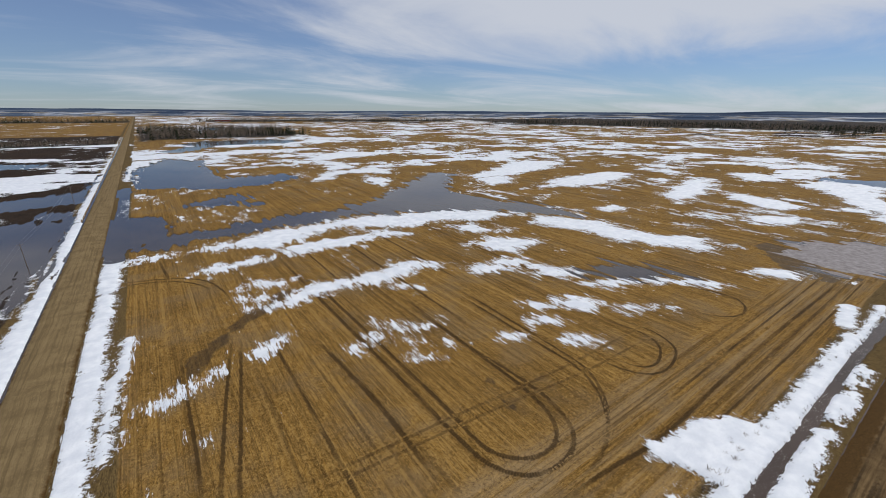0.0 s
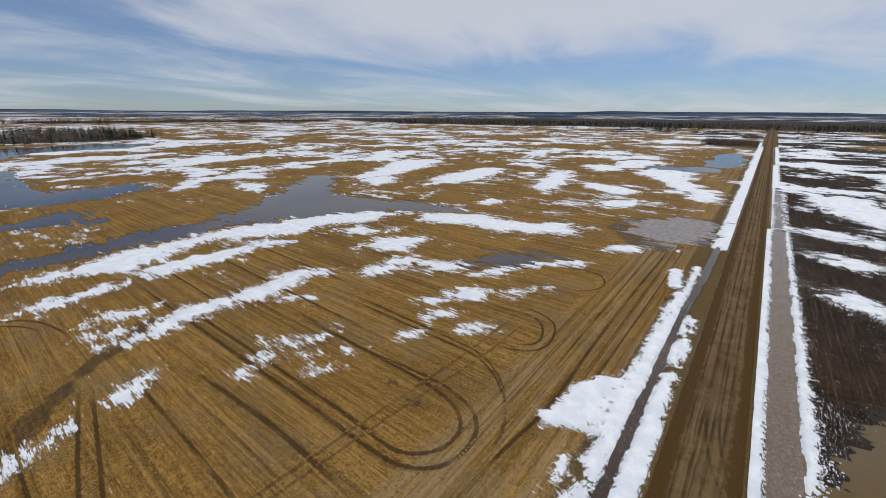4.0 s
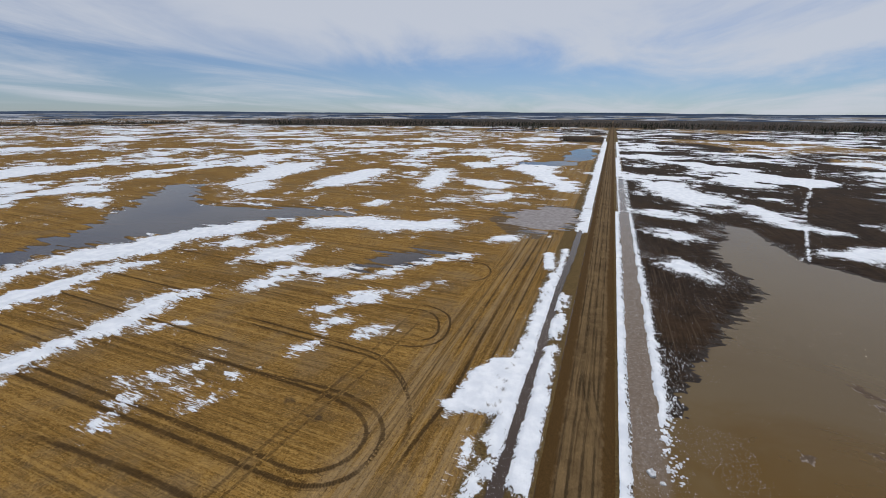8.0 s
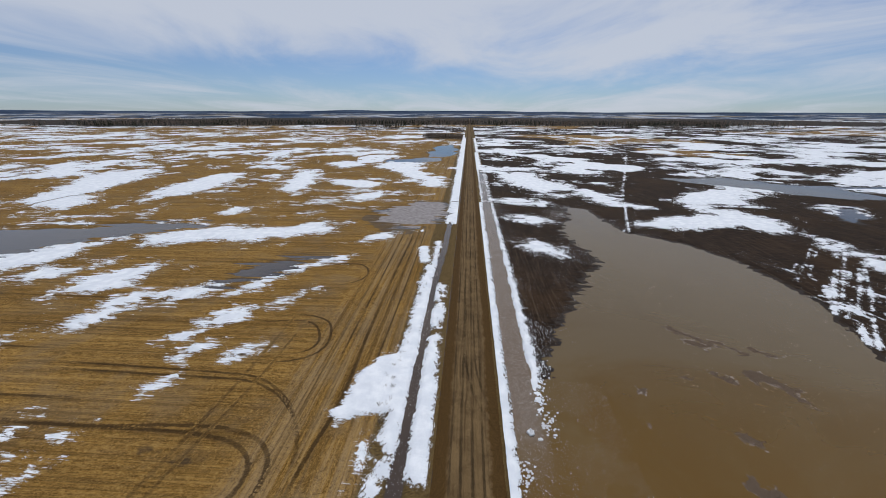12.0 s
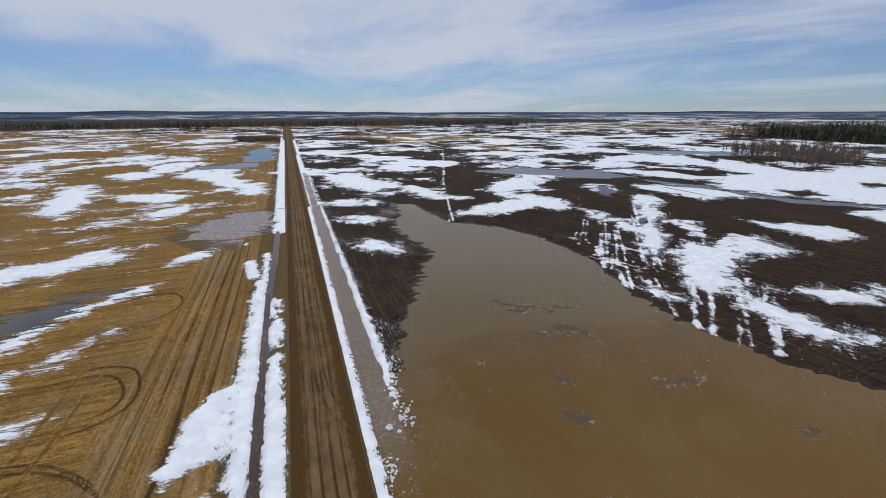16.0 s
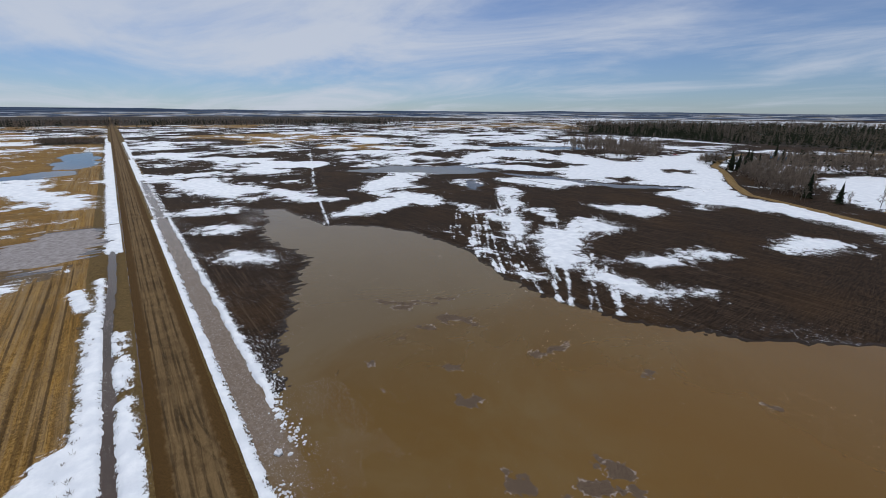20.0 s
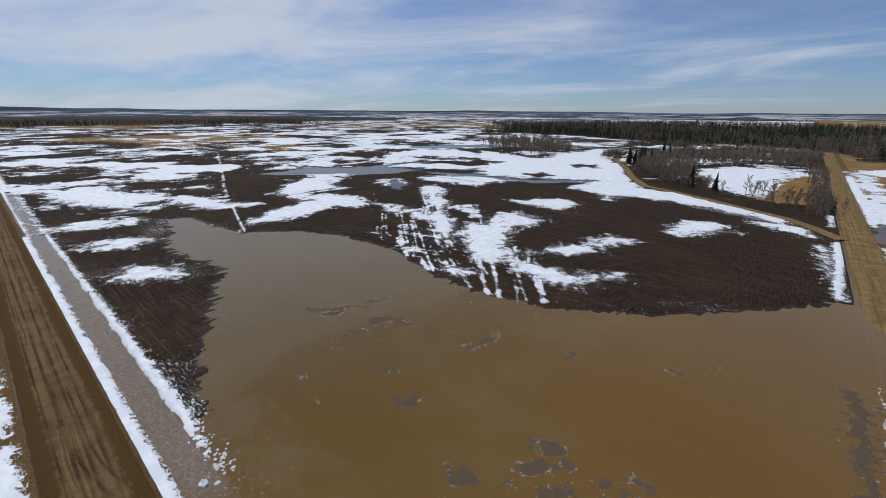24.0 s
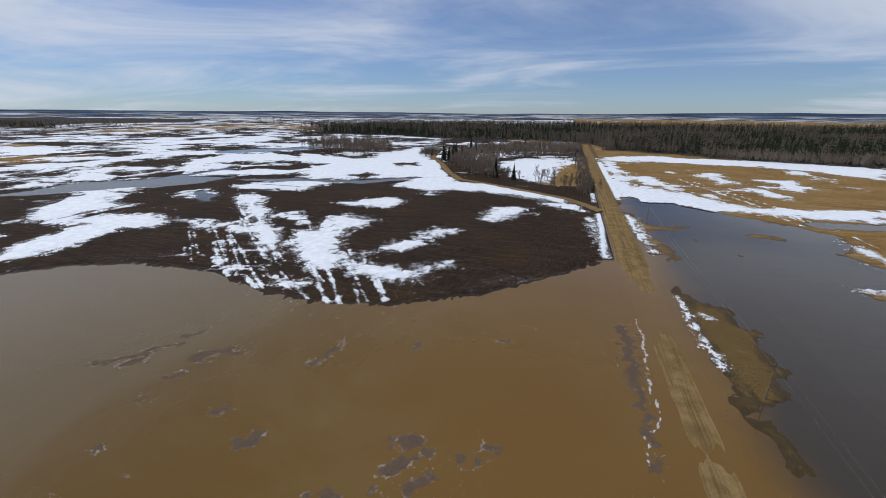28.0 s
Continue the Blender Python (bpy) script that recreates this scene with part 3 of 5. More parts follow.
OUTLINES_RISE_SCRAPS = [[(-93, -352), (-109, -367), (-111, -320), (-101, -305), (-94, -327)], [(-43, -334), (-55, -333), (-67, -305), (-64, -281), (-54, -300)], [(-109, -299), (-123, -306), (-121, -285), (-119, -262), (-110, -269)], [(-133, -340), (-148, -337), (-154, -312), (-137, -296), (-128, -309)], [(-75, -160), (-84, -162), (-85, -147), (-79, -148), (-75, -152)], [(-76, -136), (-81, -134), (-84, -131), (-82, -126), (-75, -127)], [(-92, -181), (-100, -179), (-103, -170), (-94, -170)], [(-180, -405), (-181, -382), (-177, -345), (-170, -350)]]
DRIFTS_PLOUGH_FAR = [(-11, -189, -15, -137, 0.8), (339, -7, 335, -44, 20.4), (440, -81, 353, -120, 24.4), (72, -85, 66, -88, 1.8)]
FURROW_SNOW = [(158, -173, 87, -104, 1.9), (58, -112, 40, -85, 0.8), (65, -109, 44, -83, 0.8), (71, -100, 54, -80, 0.8), (64, -98, 50, -80, 0.8), (113, -105, 89, -86, 0.8), (120, -118, 89, -91, 0.8), (85, -88, 75, -81, 0.8), (153, -160, 99, -112, 1.9), (410, -154, 283, -107, 1.9), (274, -103, 226, -86, 1.9), (206, -80, 156, -64, 1.9), (73, -89, 62, -82, 0.8)]
FURROW_SNOW_EAST = [(131, -123, 90, -88, 0.6), (124, -123, 97, -98, 0.6), (124, -123, 91, -96, 0.6), (137, -143, 89, -101, 0.8), (153, -169, 104, -121, 1.0), (128, -144, 84, -100, 0.8), (104, -120, 82, -101, 0.7), (77, -90, 66, -83, 1.6), (77, -93, 59, -80, 0.9), (91, -119, 66, -93, 0.6), (64, -90, 53, -80, 0.5), (114, -157, 70, -105, 0.6), (70, -105, 50, -80, 0.8), (68, -117, 56, -99, 0.6), (53, -92, 45, -81, 0.9), (64, -117, 40, -84, 0.6), (106, -97, 89, -86, 0.5), (86, -88, 78, -83, 0.5), (84, -90, 74, -82, 0.5)]
FURROW_THREADS = furrow_threads()
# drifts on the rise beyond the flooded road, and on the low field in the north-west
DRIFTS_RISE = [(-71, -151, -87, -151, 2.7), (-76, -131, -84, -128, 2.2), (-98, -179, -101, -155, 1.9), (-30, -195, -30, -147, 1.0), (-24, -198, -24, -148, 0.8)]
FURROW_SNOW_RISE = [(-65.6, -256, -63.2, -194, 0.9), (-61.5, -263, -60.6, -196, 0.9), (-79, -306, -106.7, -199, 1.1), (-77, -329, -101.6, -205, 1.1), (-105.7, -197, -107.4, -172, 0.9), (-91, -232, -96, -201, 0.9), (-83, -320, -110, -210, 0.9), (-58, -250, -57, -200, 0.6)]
# a line of drifted remnants along a furrow, out to the pond
FURROW_LINE_SNOW = [(476, -178, 410, -153, 0.9), (380, -142, 330, -124, 0.8), (300, -113, 282, -106, 0.7), (274, -103, 262, -99, 0.6), (248, -94, 240, -91, 0.8), (214, -83, 206, -80, 0.8), (182, -72, 170, -68, 0.8), (160, -64, 156, -62, 0.5)]
DRIFTS_LOW = [(-77, 338, -40, 368, 29.3), (-86, 380, -54, 380, 19.5), (-60, 252, -52, 229, 0.9), (-29, 165, -33, 122, 0.8), (-32, 150, -26, 162, 1.1), (-148, 695, -42, 686, 31.2), (-116, 535, -77, 506, 16.8), (-39, 236, -34, 239, 3.8)]
# ploughed-up and drifted banks along the ditches
BANKS = [
    (88, 5.3, 80, 5.0, 0.9), (99, 5.2, 93, 5.0, 0.5),
    (138, 9.2, 101, 8.8, 0.8), (101, 8.9, 79, 9.4, 1.2), (79, 9.6, 64, 9.6, 1.5), (131, 14, 118, 12, 1.6), (44, 13.2, 40, 12.6, 0.5), (38, 10.5, 35, 10.8, 0.6),
    (165, 5.6, 340, 5.8, 2.6), (340, 6.2, 760, 6.6, 3.0),
    (30, -7.0, 330, -7.4, 1.15), (330, -8.5, 760, -9.5, 2.8), (52, -12.4, 75, -13.2, 1.2), (75, -13.0, 130, -13.0, 0.95), (130, -13.0, 330, -12.8, 0.7),
]
BANK_OUTLINES = [[(114.5, 10.9), (89.1, 11.7), (76.2, 11), (66.4, 12.1), (65.3, 15.3), (60.9, 17.3), (54.4, 18.4), (51.5, 18.6), (49, 19.5), (48, 17.7), (49.5, 15.1), (50.1, 12.1), (49.2, 10.3), (46.4, 10.8), (42.5, 9.7), (39.2, 10.4), (38.8, 8.2), (42.2, 8.5), (52.5, 8.3), (64, 8.4), (80.4, 8.4), (98, 8.5), (114, 8.6)],
                 [(73.2, 6.6), (74.5, 4.7), (60, 4.3), (51.7, 3.7), (37.9, 3.7), (38.5, 6.7), (47.7, 6.8), (57.5, 6.9), (65.5, 7)], [(85.4, 7.5), (87.6, 5.7), (76.8, 4.9), (75.8, 6.6)], [(97.8, 7.4), (100.5, 6.2), (90, 5.5), (89.7, 7.1)]]
BANKS_SOUTH_ROAD = [(-16.2, -198, -15.6, -170, 1.2), (-15.6, -170, -14.2, -136, 0.9), (-28.6, -200, -28.4, -150, 0.8), (-29.5, -109, -29.9, -90, 0.62), (-29.9, -90, -30.8, -77.5, 0.55), (-33.4, -100, -34.2, -98.6, 0.6), (-29.5, -240, -29.0, -420, 2.2), (-15.5, -225, -15.5, -250, 0.8), (-14, -215, 20, -241, 1.2), (20, -241, 62, -259, 1.5)]
BANKS_NORTH_ROAD = [
    (-15.2, 40, -15.0, 103, 1.9), (-14.6, 103, -14.2, 122, 1.7), (-14.2, 126, -14.0, 151, 2.3), (-12.0, 60, -11.5, 80, 0.9), (-10.5, 80, -9.5, 95, 0.9),
    (-28.0, 55, -27.5, 110, 2.2), (-27.4, 110, -26.6, 165, 2.0), (-27.2, 165, -27.0, 420, 1.9), (-27, 420, -27, 900, 1.8), (-12.5, 190, -12.5, 260, 0.9), (-13, 330, -12, 420, 1.6),
]
# standing meltwater
POND = [(198, -50), (148, -37), (122, -43), (98, -30), (76, -20.5), (57, -13.6), (47, -9.4), (30, -8.8), (8, -9), (-12, -12), (-16, -40), (-17, -128),
        (-14, -131), (-1, -116), (17, -96), (35, -84), (55, -79), (72, -80), (97, -87), (125, -85), (142, -77), (154, -62), (195, -57)]
FLOOD_OUTLINES = [[(-12, 161), (2, 176), (21, 177), (53, 185), (66, 179), (93, 191), (147, 234), (181, 265), (184, 244), (139, 187), (149, 161), (159, 134), (160, 110), (147, 110), (135, 134), (112, 148), (89, 160), (77, 171), (63, 165), (47, 165), (25, 164), (6, 160)], [(-11, 296), (-10, 401), (13, 471), (46, 434), (36, 383), (42, 315), (79, 313), (87, 291), (58, 273), (29, 271), (8, 288)], [(11, 232), (37, 247), (41, 230), (18, 218)]]
FLOOD_OUTLINES_EAST = [[(97, 66), (110, 65), (120, 57), (120, 43), (109, 52), (99, 56)], [(164, 41), (190, 37), (208, 25), (207, 10), (179, 8), (163, 13), (158, 21), (160, 31)], [(560, 45), (600, 22), (485, 10), (420, 22), (440, 42)], [(299, -135), (301, -186), (261, -229), (226, -233), (231, -203), (263, -163)], [(202, -178), (211, -194), (188, -180), (174, -165), (181, -162)], [(221, -228), (185, -244), (136, -250), (105, -279), (79, -283), (101, -269), (130, -239), (175, -231)]]
FLOOD_STUBBLE = [(14, 228, 40, 217, 4.1), (390, 60, 406, 41, 18.1)]
FLOOD_WEST = [(-47, 183, -33, 189, 33.2), (-64, 272, -28, 288, 17.6), (-31, 300, -27, 373, 2.7), (-40, 243, -26, 211, 4.2), (-105, 479, -79, 462, 14.6), (81, 659, 150, 668, 45.4), (27, 555, 63, 617, 14.6), (-60, 150, -60, 200, 30), (-50, 195, -38, 215, 12)]
FLOOD_BROOK = [(266, -185, 266, -267, 5.7), (373, -394, 327, -468, 22.5)]
FLOOD_RISE = [(-34, -240, -40, -190, 7), (-45, -217, -83, -182, 20), (-61, -174, -81, -144, 17), (-56, -127, -66, -97, 22), (-40, -150, -44, -116, 8), (-70, -84, -70, -40, 28),
              (-46, -66, -46, -20, 12), (-34, -60, -34, -20, 6), (-104, -206, -134, -211, 5), (-40, -170, -40, -105, 9), (-48, -150, -48, -110, 10), (-26, -170, -26, -20, 4.0), (-29.0, -140, -29.0, -118, 4), (-20, -124, -20, -20, 9)]
SPITS = [(-31.5, -110, -34, -106, 1.7), (-35.2, -103, -35.2, -83, 4.6), (-34.5, -83, -35, -72, 3.0), (-32, -63, -33, -55, 1.1), (-31, -190, -31.5, -146, 2.0), (-33, -160, -36, -140, 2.0), (-72, -180, -78, -178, 2.5)]
DITCHES = [(30, 7.5, 75, 7.7, 0.45), (75, 7.7, 100, 7.9, 0.45), (100, 7.9, 130, 6.8, 0.45), (130, 6.8, 166, 6.4, 0.5), (36, -10.4, 130, -10.6, 1.7), (130, -10.6, 330, -10.8, 1.6),
           (-13.8, 152, -13.4, 215, 1.9), (-13.4, 215, -13.2, 300, 1.7)]
WATER_Z = -0.10
# outlines of the woods
WOODS = {
    "south": [(560, -790), (345, -800), (248, -735), (103, -740), (-22, -690), (-50, -600), (-110, -560), (-165, -515), (-270, -475), (-620, -540), (-900, -1100), (700, -1150)],
    "south_far": [(820, -1150), (-900, -1100), (-1500, -1300), (-1700, -1900), (900, -1900)],
    "belt": [(-40, -580), (-64, -565), (-120, -533), (-162, -490), (-262, -450), (-620, -500), (-640, -560), (-270, -490), (-165, -530), (-115, -575), (-50, -620)],
    "north": [(-6, 760), (60, 800), (230, 780), (300, 980), (200, 1100), (-5, 1150)],
    "scrub": [(-150, 690), (-32, 700), (-32, 730), (-160, 730)],
    "block": [(720, 10), (760, 85), (840, 80), (800, 10)],
}
WOODS_NEAR = {
    "lane": [(50, -288), (68, -294), (84, -325), (100, -362), (112, -398), (92, -420), (66, -402), (68, -372), (44, -308)],
    "roadside": [(-8, -236), (-17, -236), (-17, -440), (-6, -440)],
    "yard": [(112, -425), (44, -432), (0, -452), (-13, -440), (-14, -560), (60, -560), (118, -500)],
    "rise": [(357, -501), (289, -432), (239, -400), (212, -402), (214, -480), (250, -540), (330, -560)],
    "ridge": [(150, -420), (95, -440), (100, -465), (155, -445)],
}
WOODS_FAR = {
    "east": [(1500, -900), (1600, 300), (1250, 1250), (1550, 1500), (2000, 900), (1900, -1100)],
    "east_floor": [(1650, -1500), (1800, 300), (1350, 1450), (1900, 2600), (3900, 1700), (3900, -2000), (2100, -2100)],
    "far_north": [(-1500, 1900), (-30, 1900), (-30, 2200), (-1500, 2300)],
    "far_north_east": [(200, 2000), (1300, 1700), (1500, 2000), (300, 2400)],
}
WOODS.update(WOODS_NEAR)
WOODS.update(WOODS_FAR)


def wooded(x, y):
    """Metres inside the nearest wood."""
    d = np.full(x.shape, -50.0)
    for key, poly in WOODS.items():
        if key in WOODS_NEAR:
            continue
        px, py = zip(*poly)
        sel = (x > min(px) - 30) & (x < max(px) + 30) & (y > min(py) - 30) & (y < max(py) + 30)
        if sel.any():
            d[sel] = np.maximum(d[sel], inside(x[sel], y[sel], poly))
    return d



def flooding(x, y):
    """Metres inside the meltwater; negative on dry land."""
    w = inside(x, y, POND)
    far = np.hypot(x, y)
    for poly in FLOOD_OUTLINES + FLOOD_OUTLINES_EAST:
        sel, d = near_outline(x, y, poly, 14)
        w[sel] = np.maximum(w[sel], d + fbm(x[sel], y[sel], 14, 4, 3) * np.clip(far[sel] * 0.012, 0.5, 3.5))
    for rows, amp in ((FLOOD_STUBBLE, 0.55), (FLOOD_WEST, 0.4), (FLOOD_BROOK, 0.5), (FLOOD_RISE, 0.25)):
        d, r = strokes(x, y, rows)
        w = np.maximum(w, d + fbm(x, y, 14, 4, 3) * np.minimum(r, 12) * amp)
    # the bank of the north road stands clear of the water
    w = np.where((y > 30) & (x < -17), np.minimum(w, -29.5 - x), w)
    d, r = strokes(x, y, SPITS)
    w = np.minimum(w, -(d + fbm(x, y, 5, 4, 8) * 1.2))
    rows = fbm(x, y * 0.09, 2.0, 3, 21, 0.75) * 6.0 - 0.4 + fbm(x, y, 20, 3, 22) * 1.5
    plough = fbm(x, y * 0.20, 1.5, 4, 23, 0.7)
    low = smooth(x, 45, 70) * smooth(y, -75, -40)
    plough = plough * (1.2 + 0.6 * low) + (1.3 + 0.2 * low) * fbm(x * 1.2, y * 0.5, 1.2, 3, 27, 0.8) + 1.3 * low * fbm(x, y * 0.25, 4.0, 3, 28, 0.7)
    return w + np.where(y > 3, rows, plough)


MUDDY = [(9, 88, 18, 95, 2.2), (18, 95, 29, 104, 2.0), (-3, 72, 6, 84, 2.4), (41.7, 42.9, 39.7, 37.3, 1.1), (39.7, 37.3, 39.9, 35.3, 0.8), (150, 25, 170, 40, 6)]


def mud(x, y):
    """Where meltwater has lately soaked the stubble."""
    return smooth(strokes(x, y, MUDDY, 10)[0] + fbm(x, y, 4, 4, 57, 0.65) * 2.2, -1.0, 2.0)


def ditch(x, y):
    d, r = strokes(x, y, DITCHES)
    return d + fbm(x, y, 3, 3, 14) * 0.3


def land(x, y):
    """Height of the bare ground."""
    w = flooding(x, y)
    z = 0.05 + 0.05 * fbm(x, y, 22, 3, 5) + 0.015 * fbm(x, y, 2.5, 2, 6)
    z = np.where(w > -6, WATER_Z - np.clip(w * 0.035, -0.16, 0.45) + 0.012 * fbm(x, y, 1.7, 2, 9), z)
    d = ditch(x, y)
    z = np.where(d > -1.0, np.minimum(z, 0.02 - smooth(d, -1.0, 0.6) * 0.5), z)
    # under the roads the ground stays below the embankment
    road = ((y > -6.0) & (y < 2.8) & (x > -30)) | ((x > -26.5) & (x < -17.5))
    return np.where(road, -0.35, z)


def tilled(x, y):
    yard = strokes(x, y, [(4, -285, -8, -392, 14)], 12)[0] > 0
    east = smooth(-y, 10, 15) * smooth(x, -22, -18) * ~yard
    west = smooth(-x, 26, 32) * smooth(y, 40, 60) * (1 - smooth(y, 900, 1000))
    far_dark = smooth(x, 560, 700) * smooth(fbm(x, y, 400, 3, 31), -0.1, 0.3)
    strip = smooth(-y, 12, 16) * smooth(x, 30, 60)
    patch = smooth(fbm(x, y, 260, 3, 33), 0.25, 0.6) * smooth(np.hypot(x, y), 380, 600)
    return np.clip(np.maximum(np.maximum(east, west), np.maximum(far_dark, strip)) * (1 - 0.75 * patch * (np.hypot(x, y) > 300)), 0, 1)


def verge(x, y):
    a = smooth(y, 0, 1) * (1 - smooth(y, 10.5, 14)) * smooth(x, -20, -15)
    b = smooth(x, -20, -19) * (1 - smooth(x, -11.5, -9.0)) * smooth(y, 5, 12)
    c = (1 - smooth(-y, 12, 14)) * smooth(-y, 2, 3) * smooth(x, -15, 0)
    d = smooth(-x, 26, 28) * (1 - smooth(-x, 30, 33))
    d = d + 0.62 * (x < -28) * (x > -50) * (y < -40) * (y > -115)
    return np.clip(a + b + c + d , 0, 1)


def on_road(x, y):
    return ((y > -6.6) & (y < 3.3) & (x > -22)) | ((x > -25.7) & (x < -17.0)) | side_road(x, y)


SIDE_ROAD = [(-18, -204), (-9, -220), (-1, -231), (23, -248), (51, -267), (71, -278), (89, -311), (107, -355), (123, -389), (134, -407), (150, -470), (160, -560)]


def side_road(x, y):
    rows = [(*a, *b, 3.0) for a, b in zip(SIDE_ROAD, SIDE_ROAD[1:])]
    return strokes(x, y, rows, 4)[0] > 0


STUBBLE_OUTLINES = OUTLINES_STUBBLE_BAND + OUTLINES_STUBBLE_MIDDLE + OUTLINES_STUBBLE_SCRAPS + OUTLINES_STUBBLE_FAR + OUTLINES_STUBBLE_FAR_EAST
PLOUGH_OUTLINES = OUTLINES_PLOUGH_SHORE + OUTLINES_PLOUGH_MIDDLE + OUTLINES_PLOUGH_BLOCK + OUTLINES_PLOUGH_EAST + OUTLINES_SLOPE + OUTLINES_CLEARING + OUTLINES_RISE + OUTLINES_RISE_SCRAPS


def snow_cover(x, y):
    """Thickness-like measure of the snow; positive where it lies."""
    s = np.full(x.shape, -30.0)
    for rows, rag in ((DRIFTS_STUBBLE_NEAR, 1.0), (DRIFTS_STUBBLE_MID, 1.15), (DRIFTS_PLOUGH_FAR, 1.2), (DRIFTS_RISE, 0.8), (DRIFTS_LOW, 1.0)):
        d, r = strokes(x, y, rows)
        near = d > -14
        xs, ys, r, d1 = x[near], y[near], r[near], d[near]
        d1 = d1 + rag * (fbm(xs, ys * 1.4, 9, 3, 41, 0.7) * np.minimum(r, 7) * 0.62 + fbm(xs, ys * 1.2, 28, 3, 43, 0.65) * np.clip(r - 5, 0, 25) * 0.75 + fbm(xs * 1.2, ys, 3.0, 3, 44, 0.65) * np.minimum(0.9 + r * 0.32, 2.6) + fbm(xs, ys * 0.22, 1.6, 2, 45) * np.minimum(r * 0.5, 1.3)) - np.where(ys > 8, 0.22, 0.15) * r
        d1 = np.where((d1 > 0) & (ys > 8), d1 * 0.6, d1)
        d[near] = d1
        s = np.maximum(s, d)
    for rows, rag in ((BANKS, 0.45), (BANKS_NORTH_ROAD, 0.6), (BANKS_SOUTH_ROAD, 0.5)):
        d, r = strokes(x, y, rows)
        near = d > -4
        d[near] = d[near] * 2.6 + rag * 1.6 * fbm(x[near], y[near], 3.2, 4, 47, 0.65) + 0.5
        s = np.maximum(s, d)
    dist = np.hypot(x, y)
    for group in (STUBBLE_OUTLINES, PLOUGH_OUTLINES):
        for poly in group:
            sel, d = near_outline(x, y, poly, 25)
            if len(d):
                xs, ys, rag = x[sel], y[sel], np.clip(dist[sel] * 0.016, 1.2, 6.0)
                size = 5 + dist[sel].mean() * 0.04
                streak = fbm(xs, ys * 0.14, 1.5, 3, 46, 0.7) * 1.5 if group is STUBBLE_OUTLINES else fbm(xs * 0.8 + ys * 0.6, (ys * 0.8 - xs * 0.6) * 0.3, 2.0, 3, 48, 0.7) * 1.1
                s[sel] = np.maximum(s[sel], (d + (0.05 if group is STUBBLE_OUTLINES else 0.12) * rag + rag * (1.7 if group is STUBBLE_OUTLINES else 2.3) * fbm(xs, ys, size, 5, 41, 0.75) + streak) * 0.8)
    for poly in BANK_OUTLINES:
        sel, d = near_outline(x, y, poly, 4)
        if len(d):
            s[sel] = np.maximum(s[sel], d * 2.6 + np.where(y[sel] > 9.5, 2.2, 0.75) * fbm(x[sel], y[sel], 2.4, 5, 47, 0.8) + 0.75)
    for poly in BARE_SLOPE:
        sel, d = near_outline(x, y, poly, 25)
        if len(d):
            s[sel] = np.minimum(s[sel], -(d + 5.0 * fbm(x[sel], y[sel], 16, 5, 42, 0.75)))
    for rows in (FURROW_SNOW, FURROW_SNOW_EAST, FURROW_THREADS, FURROW_SNOW_RISE, FURROW_LINE_SNOW):
        d, r = strokes(x, y, rows)
        d = d - np.where(r > 1.2, 0.78, 0.68) * r
        near = d > -3
        d[near] = d[near] * 5.0 + fbm(x[near], y[near], 4, 4, 51, 0.7) * 3.0 + 0.25
        s = np.maximum(s, d)
    # the wide far fields: wind-drawn patches
    u, v = x * 0.97 - y * 0.22, (x * 0.22 + y * 0.97) * 0.62
    ne = smooth(np.maximum(x * 0.9, y * 0.75), 90, 270) * (x > -12) * (y > 6)
    se = smooth(np.maximum(x * 1.0, -y * 0.85), 150, 270) * (1 - 0.5 * smooth(-y, 90, 130) * (1 - smooth(x, 130, 210)) * (1 - smooth(-y, 235, 265))) * (y < -12) * (x > -15)
    nw = smooth(y, 260, 420) * (x < -28)
    sw = smooth(-y, 180, 260) * (x < -30)
    lim = 1.8 - ne * (1.46 + 0.18 * smooth(dist, 230, 420)) - se * (1.78 - 0.10 * smooth(dist, 450, 800)) - nw * 1.22 - sw * 1.12
    open_land = lim < 1.7
    xo, yo, uo, vo = x[open_land], y[open_land], u[open_land], v[open_land]
    p = 0.85 * fbm(xo, yo, 46, 5, 61, 0.62) + 0.25 * fbm(uo, vo, 300, 2, 66) + 0.42 * fbm(xo, yo, 13, 3, 63, 0.7)
    s[open_land] = np.maximum(s[open_land], (p - lim[open_land]) * 14.0)
    # small scraps left between the drifts of the stubble, drawn out along its rows
    scraps = (y > 16) & (x > -10) & (dist > 50) & (dist < 330)
    xs, ys = x[scraps], y[scraps]
    q = fbm(xs, ys * 0.5, 9, 4, 67, 0.75) + 0.5 * fbm(xs, ys, 70, 2, 68) - 1.45 + 0.55 * smooth(dist[scraps], 60, 150)
    s[scraps] = np.maximum(s[scraps], q * 5.0)
    yard = strokes(x, y, [(4, -285, -8, -392, 9)], 12)[0] + fbm(x, y, 10, 3, 55) * 4
    s = np.where(yard > 0, np.minimum(s, -yard), s)
    w = flooding(x, y)
    s = np.where(w > 0.2, np.minimum(s, -w), s)
    dd = ditch(x, y)
    s = np.where(dd > -0.2, np.minimum(s, -dd - 0.2), s)
    wd = wooded(x, y)
    s = np.where(wd > 0, np.minimum(s, -0.4 - wd * 0.2 + 1.2 * fbm(x, y, 9, 3, 79)), s)
    # the finest raggedness, along the rows
    edge = (s > -1.6) & (s < 2.5)
    xe, ye = x[edge], y[edge]
    s[edge] += np.where(ye > 8, fbm(xe, ye * 0.35, 0.9, 2, 75), fbm(xe, ye * 0.35, 0.9, 2, 76)) * 0.4
    return np.where(on_road(x, y), -30.0, s)


# ---- mesh helpers ----


